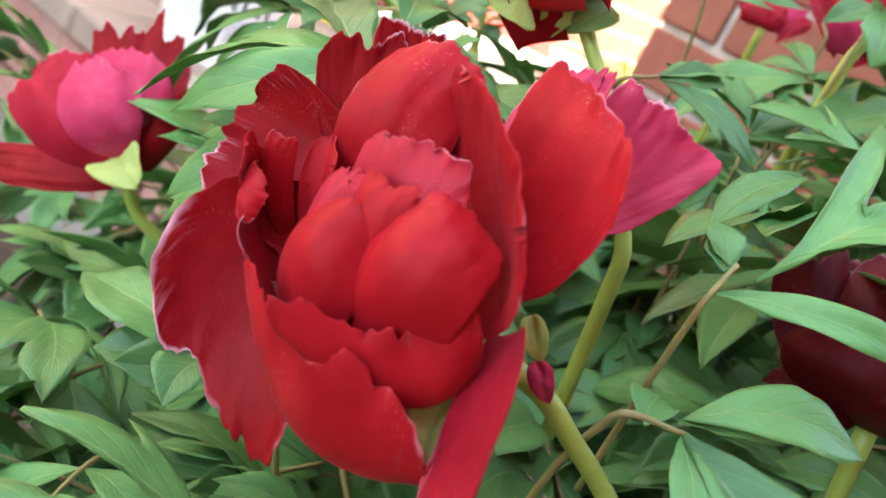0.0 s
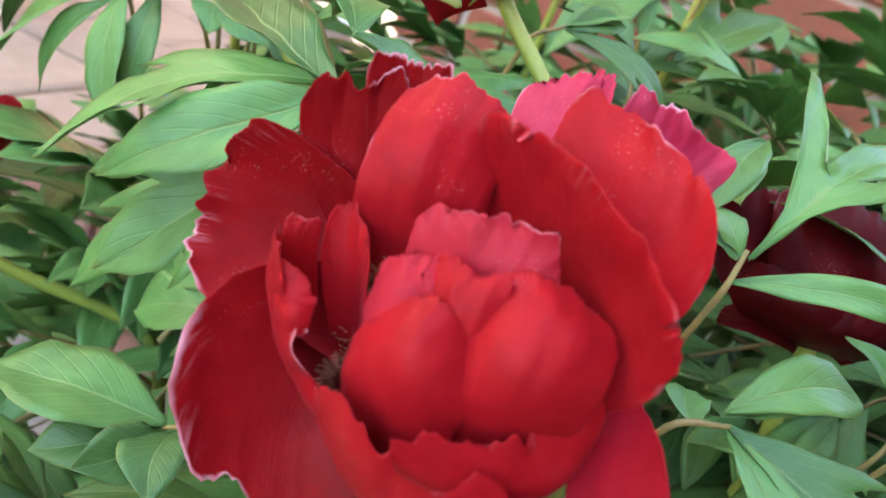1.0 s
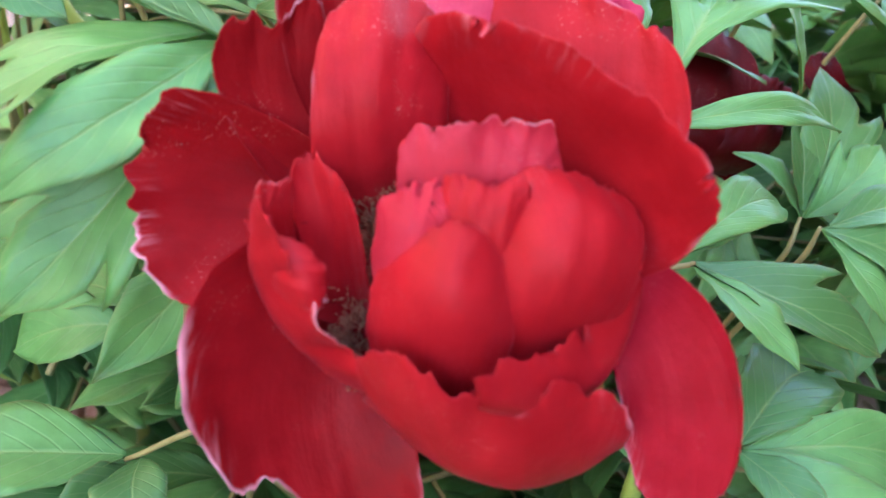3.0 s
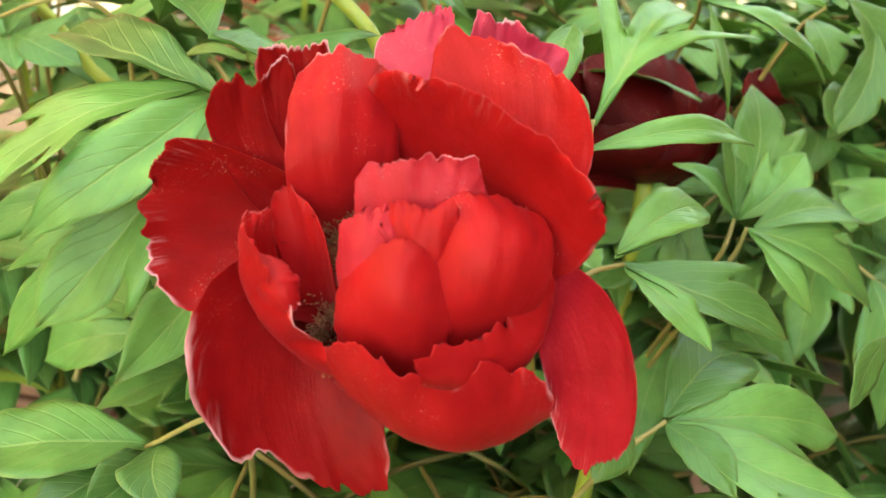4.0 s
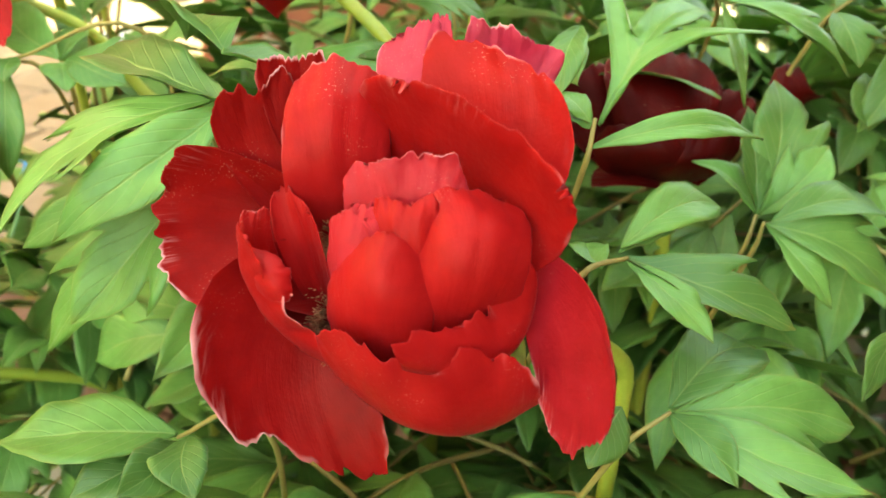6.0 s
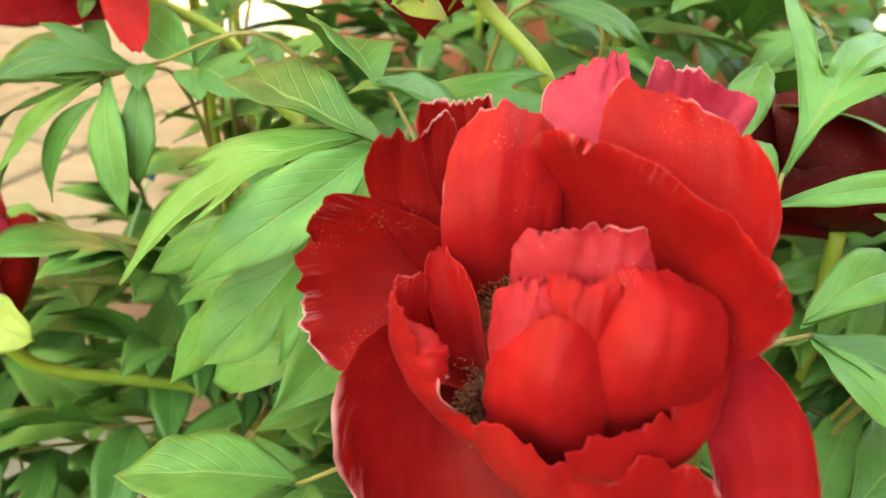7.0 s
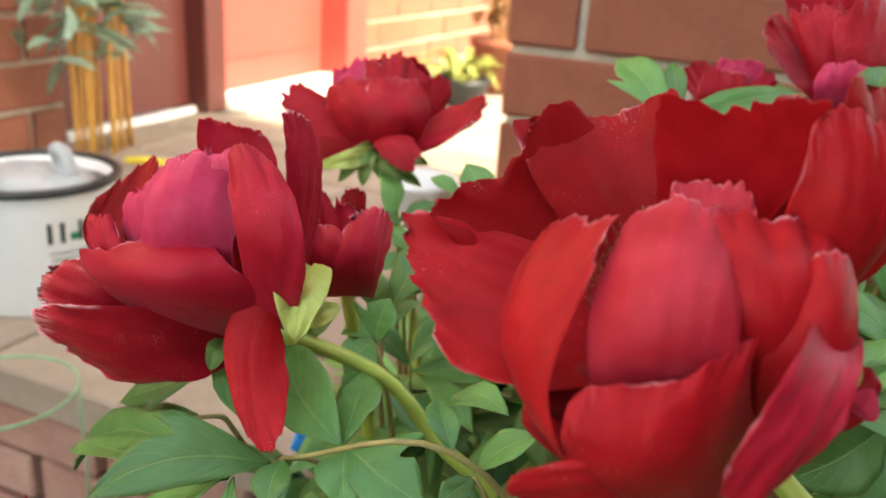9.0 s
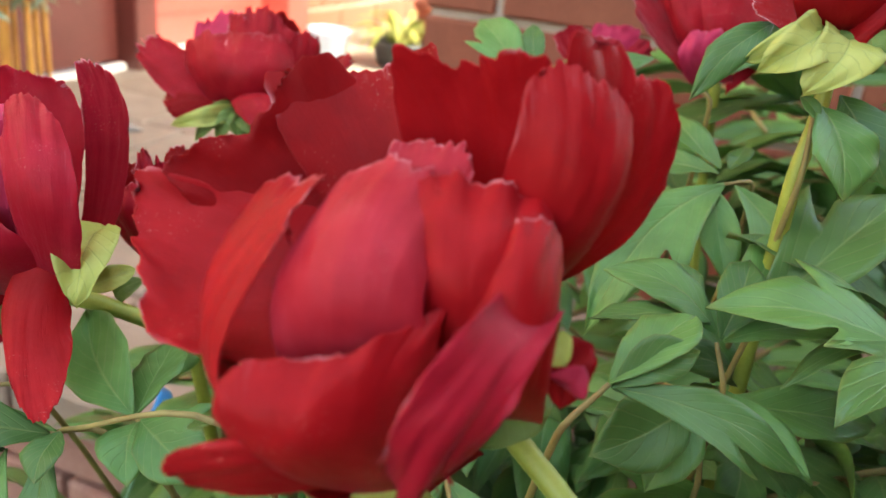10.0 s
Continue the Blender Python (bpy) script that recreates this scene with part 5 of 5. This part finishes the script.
child("tied_knot", tube("tied_knot", [(0.035, 0.02, 0.19), (0.03, 0.02, 0.222), (0.038, 0.01, 0.243), (0.05, 0.01, 0.232), (0.052, 0.012, 0.2)], (0.013, 0.010, 0.011, 0.010, 0.012), BAG, 9), bag)
PRINT_TURN = math.atan2(-0.78, 0.97) + 0.14


def on_pail(name, across, z, width, height, material):
    """A flat printed shape bent round the pail's wall."""
    verts, faces = [], []
    for i in range(7):
        for j in range(2):
            h = z + (j - 0.5) * height
            r = 0.0925 + (h / 0.185) * 0.0085 + 0.0006
            w = PRINT_TURN + (across + (i / 6 - 0.5) * width) / r
            verts.append((r * math.cos(w), r * math.sin(w), h))
    for i in range(6):
        faces.append((i * 2, i * 2 + 2, i * 2 + 3, i * 2 + 1))
    child(name, mesh_of(name, verts, faces, material), pail)


for across, width in ((-0.032, 0.006), (-0.017, 0.006), (0.006, 0.006), (0.022, 0.006), (-0.098, 0.006), (-0.113, 0.006)):
    on_pail("printed_bar", across + 0.028, 0.136, width, 0.032, PRINT)
on_pail("printed_leaf", 0.028, 0.128, 0.016, 0.012, GREEN_PRINT)
for q in range(5):
    on_pail("printed_line", 0.024 + 0.004 * wobble(q * 3.0), 0.104 - q * 0.010, 0.062 - 0.006 * (q % 2), 0.0022, PRINT)

# bunch of bamboo against the wall
bamboo = thing("bamboo_plant", "bunch of yellow bamboo canes with grey-green leaves", "bamboo", at_house(-0.972, 0.222))
cane_rnd = random.Random(12)
for q in range(11):
    x, y = cane_rnd.uniform(-0.03, 0.03), -0.080 + 0.0165 * q
    lean = cane_rnd.uniform(-0.06, 0.06)
    child("cane", tube("cane", [(x, y, 0), (x, y + lean * 0.3, 0.4), (x, y + lean * 0.7, 0.9), (x, y + lean, 1.7)], (0.0050, 0.0048, 0.0045, 0.003), CANE, 8), bamboo)
    for z in (0.16, 0.36, 0.57, 0.78, 1.0):
        zz = z + cane_rnd.uniform(-0.05, 0.05)
        yy = y + lean * zz / 1.3
        child("node_ring", tube("node_ring", [(x, yy, zz - 0.004), (x, yy, zz), (x, yy, zz + 0.004)], (0.0049, 0.0062, 0.0049), CANE, 8), bamboo)
for q in range(110):
    z = cane_rnd.choice((0.26, 0.30, 0.34, 0.42, 0.50, 0.58, 0.7)) + cane_rnd.uniform(-0.05, 0.05)
    me = leaflet_mesh(cane_rnd.uniform(0.08, 0.13), 0.024, 0, 300 + q, 0.2, 0.08, BAMBOO_LEAF, 9, 5)
    leaf = child("cane_leaf", me, bamboo)
    cy = cane_rnd.choice((-0.17, -0.14, -0.12, -0.08, 0.0, 0.04))
    leaf.matrix_local = pose(0.03 + cane_rnd.uniform(-0.04, 0.04), cy + cane_rnd.uniform(-0.03, 0.03), z, cane_rnd.uniform(-50, 10), cane_rnd.uniform(-40, 40), cane_rnd.uniform(0, 360))

# potted plants in the sun
pot = thing("flower_pot", "dark plastic pot with yellow-green strap leaves", "potted plant", at_house(-0.62, 1.36))
lathe("pot_body", [(0.0, 0.0), (0.075, 0.0), (0.095, 0.06), (0.100, 0.062), (0.100, 0.075), (0.092, 0.075), (0.088, 0.06), (0.0, 0.055)], BLACK, pot)
pot_rnd = random.Random(4)
for q in range(34):
    w = pot_rnd.uniform(0, 6.28)
    me = leaflet_mesh(pot_rnd.uniform(0.10, 0.17), 0.026, 0, 500 + q, 0.3, 0.3, STRAP_LEAF, 9, 5)
    child("strap_leaf", me, pot).matrix_local = pose(0.03 * math.cos(w), 0.03 * math.sin(w), 0.06, pot_rnd.uniform(0, 45), 0, math.degrees(w) - 90)
pot2 = thing("flower_pot", "clay pot with tall dry brown stalks", "potted plant", at_house(-0.60, 1.66))
lathe("pot_body", [(0.0, 0.0), (0.08, 0.0), (0.10, 0.15), (0.108, 0.152), (0.108, 0.175), (0.098, 0.175), (0.09, 0.14), (0.0, 0.135)], BRICK, pot2)
for q in range(26):
    w, h = pot_rnd.uniform(0, 6.28), pot_rnd.uniform(0.15, 0.36)
    r = 0.05 + 0.16 * h
    child("dry_stalk", tube("dry_stalk", [(0.03 * math.cos(w), 0.03 * math.sin(w), 0.13), (0.05 * math.cos(w), 0.05 * math.sin(w), 0.13 + h * 0.6), (r * math.cos(w), r * math.sin(w), 0.13 + h)], (0.003, 0.0025, 0.001), DRY, 5), pot2)
    me = leaflet_mesh(0.085, 0.05, 1, 600 + q, 0.4, 0.2, DRY_LEAF, 9, 5)
    child("dry_leaf", me, pot2).matrix_local = pose(r * 0.8 * math.cos(w), r * 0.8 * math.sin(w), 0.13 + h * pot_rnd.uniform(0.5, 0.95), pot_rnd.uniform(-40, 30), pot_rnd.uniform(-30, 30), pot_rnd.uniform(0, 360))
tub = thing("plastic_tub", "small pale blue plastic tub beside the pots", "tub", at_house(-0.82, 1.25))
lathe("tub_body", [(0.0, 0.0), (0.05, 0.0), (0.062, 0.085), (0.066, 0.086), (0.066, 0.095), (0.058, 0.095), (0.046, 0.01), (0.0, 0.01)], plain("pale blue plastic", (0.40, 0.50, 0.66), (0.50, 0.60, 0.76), 20, 0.4, 0.05), tub)
cup = thing("flower_pot", "small white plastic pot on the porch", "pot", at_house(-0.15, 0.08))
lathe("pot_body", [(0.0, 0.0), (0.045, 0.0), (0.058, 0.10), (0.062, 0.101), (0.062, 0.112), (0.054, 0.112), (0.042, 0.01), (0.0, 0.01)], PAIL_WHITE, cup)
block_y = thing("trowel", "small yellow-handled garden trowel lying on the porch", "trowel", at_house(-0.81, 0.17, PORCH, 20))
child("handle", tube("handle", [(-0.05, 0, 0.014), (0.0, 0, 0.016), (0.05, 0, 0.014)], (0.006, 0.009, 0.006), YELLOW, 10), block_y)
child("blade", tube("blade", [(0.05, 0, 0.012), (0.09, 0, 0.010), (0.15, 0, 0.006)], (0.006, 0.018, 0.002), plain("steel", (0.3, 0.3, 0.3), (0.4, 0.4, 0.4), 30, 0.4, 0.1, metal=0.9), 8), block_y)

# green wire plant support standing in the bed
hoop = thing("plant_support", "round green coated wire plant support", "plant support", pose(*HOOP_AT))
ring = [(0.075 * math.cos(w * math.pi / 8), 0.075 * math.sin(w * math.pi / 8), 0.0) for w in range(17)]
child("ring", tube("ring", ring, [0.0015] * 17, GREEN_WIRE, 6), hoop)
for w in (0.4, 2.5, 4.6):
    x, y = 0.075 * math.cos(w), 0.075 * math.sin(w)
    child("leg", tube("leg", [(x, y, 0.0), (x, y, -0.2), (x, y, -HOOP_AT[2])], (0.0015, 0.0015, 0.0015), GREEN_WIRE, 6), hoop)
tag = thing("plant_tag", "bent blue and white plastic plant tag among the stems", "plant tag", pose(*TAG_AT, 20, 35, 30))
tag_grid, tag_uv = np.zeros((9, 4, 3)), np.zeros((9, 4, 2))
for i in range(9):
    for j in range(4):
        tag_grid[i, j] = ((j / 3 - 0.5) * 0.012, (i / 8 - 0.5) * 0.03, 0.008 * math.sin(i / 8 * 3.1))
        tag_uv[i, j] = (j / 3, i / 8)
child("tag_blade", sheet("tag_blade", tag_grid, tag_uv, 0.001, BLUE), tag)
child("stake", tube("stake", [(0, -0.02, 0), (0, -0.10, -0.06), (0.02, -0.25, -0.45)], (0.0012, 0.0012, 0.001), GREEN_WIRE, 6), tag)


# ---- bricks ----
def brick_mesh(l, h, d):
    bm = box(bmesh.new(), -l / 2, 0.0, -h / 2, l / 2, d, h / 2)
    bmesh.ops.bevel(bm, geom=list(bm.edges), offset=0.004, segments=1, affect="EDGES")
    me = bpy.data.meshes.new("brick")
    bm.to_mesh(me)
    bm.free()
    me.materials.append(BRICK)
    return me


COURSE, LONG = 0.100, 0.302
FULL, HALF = brick_mesh(LONG - 0.012, COURSE - 0.012, 0.06), brick_mesh(LONG / 2 - 0.012, COURSE - 0.012, 0.06)
brick_rnd = random.Random(3)


def brickwork(parent, x0, x1, z0, courses, place, even=LONG / 2, odd=LONG):
    """A stretcher bond along a wall; place(along, z) gives each brick's pose."""
    for c in range(courses):
        x = x0
        first = True
        while x < x1 - 0.02:
            l = min((even if c % 2 == 0 else odd) if first else LONG, x1 - x)
            me = HALF if l < LONG * 0.6 else FULL
            ob = child("brick", me, parent)
            ob.matrix_local = place(x + l / 2, z0 + (c + 0.5) * COURSE) @ pose(0, 0.002 * brick_rnd.uniform(-1, 1), 0, 0, 0, brick_rnd.uniform(-0.4, 0.4))
            if l < (LONG / 2 if me is HALF else LONG) - 0.01:
                ob.scale = (max(0.05, (l - 0.012) / ((LONG / 2 if me is HALF else LONG) - 0.012)), 1, 1)
            x += l
            first = False


brickwork(wall_pillar, 0.0, 0.80, 0.394, 12, lambda a, z: pose(a, 0.0, z), 0.111, 0.262)
brickwork(wall_left, -0.9, 0.40, 0.335, 12, lambda a, z: pose(-1.222, a, z, 0, 0, 90))
brickwork(wall_left, 1.72, 4.6, 0.335, 9, lambda a, z: pose(-1.222, a, z, 0, 0, 90))

# porch edge of weathered brick courses under pavers
edge_me = brick_mesh(0.196, 0.060, 0.09)
edge_me.materials[0] = OLD_BRICK
for r in range(3):
    for q in range(15):
        ob = child("brick", edge_me, porch)
        ob.matrix_local = pose(-2.0 + q * 0.207 + 0.1 * (r % 2), -0.548 + 0.005 * brick_rnd.uniform(-1, 1), PORCH - 0.086 - 0.070 * r, brick_rnd.uniform(-1.5, 1.5), brick_rnd.uniform(-0.8, 0.8), brick_rnd.uniform(-1.5, 1.5))
cap_me = brick_mesh(0.205, 0.05, 0.205)
cap_me.materials[0] = PAVER
for q in range(16):
    ob = child("paver", cap_me, porch)
    ob.matrix_local = pose(-2.0 + q * 0.213, -0.56 + 0.003 * brick_rnd.uniform(-1, 1), PORCH - 0.026 + 0.0015 * brick_rnd.uniform(-1, 1), 0, 0, brick_rnd.uniform(-0.5, 0.5))
for r in range(5):
    for q in range(14):
        ob = child("paver", cap_me, porch)
        ob.matrix_local = pose(-2.0 + q * 0.213 + 0.1 * (r % 2), -0.346 + r * 0.213, PORCH - 0.025 + 0.0015 * brick_rnd.uniform(-1, 1), 0, 0, brick_rnd.uniform(-0.5, 0.5))
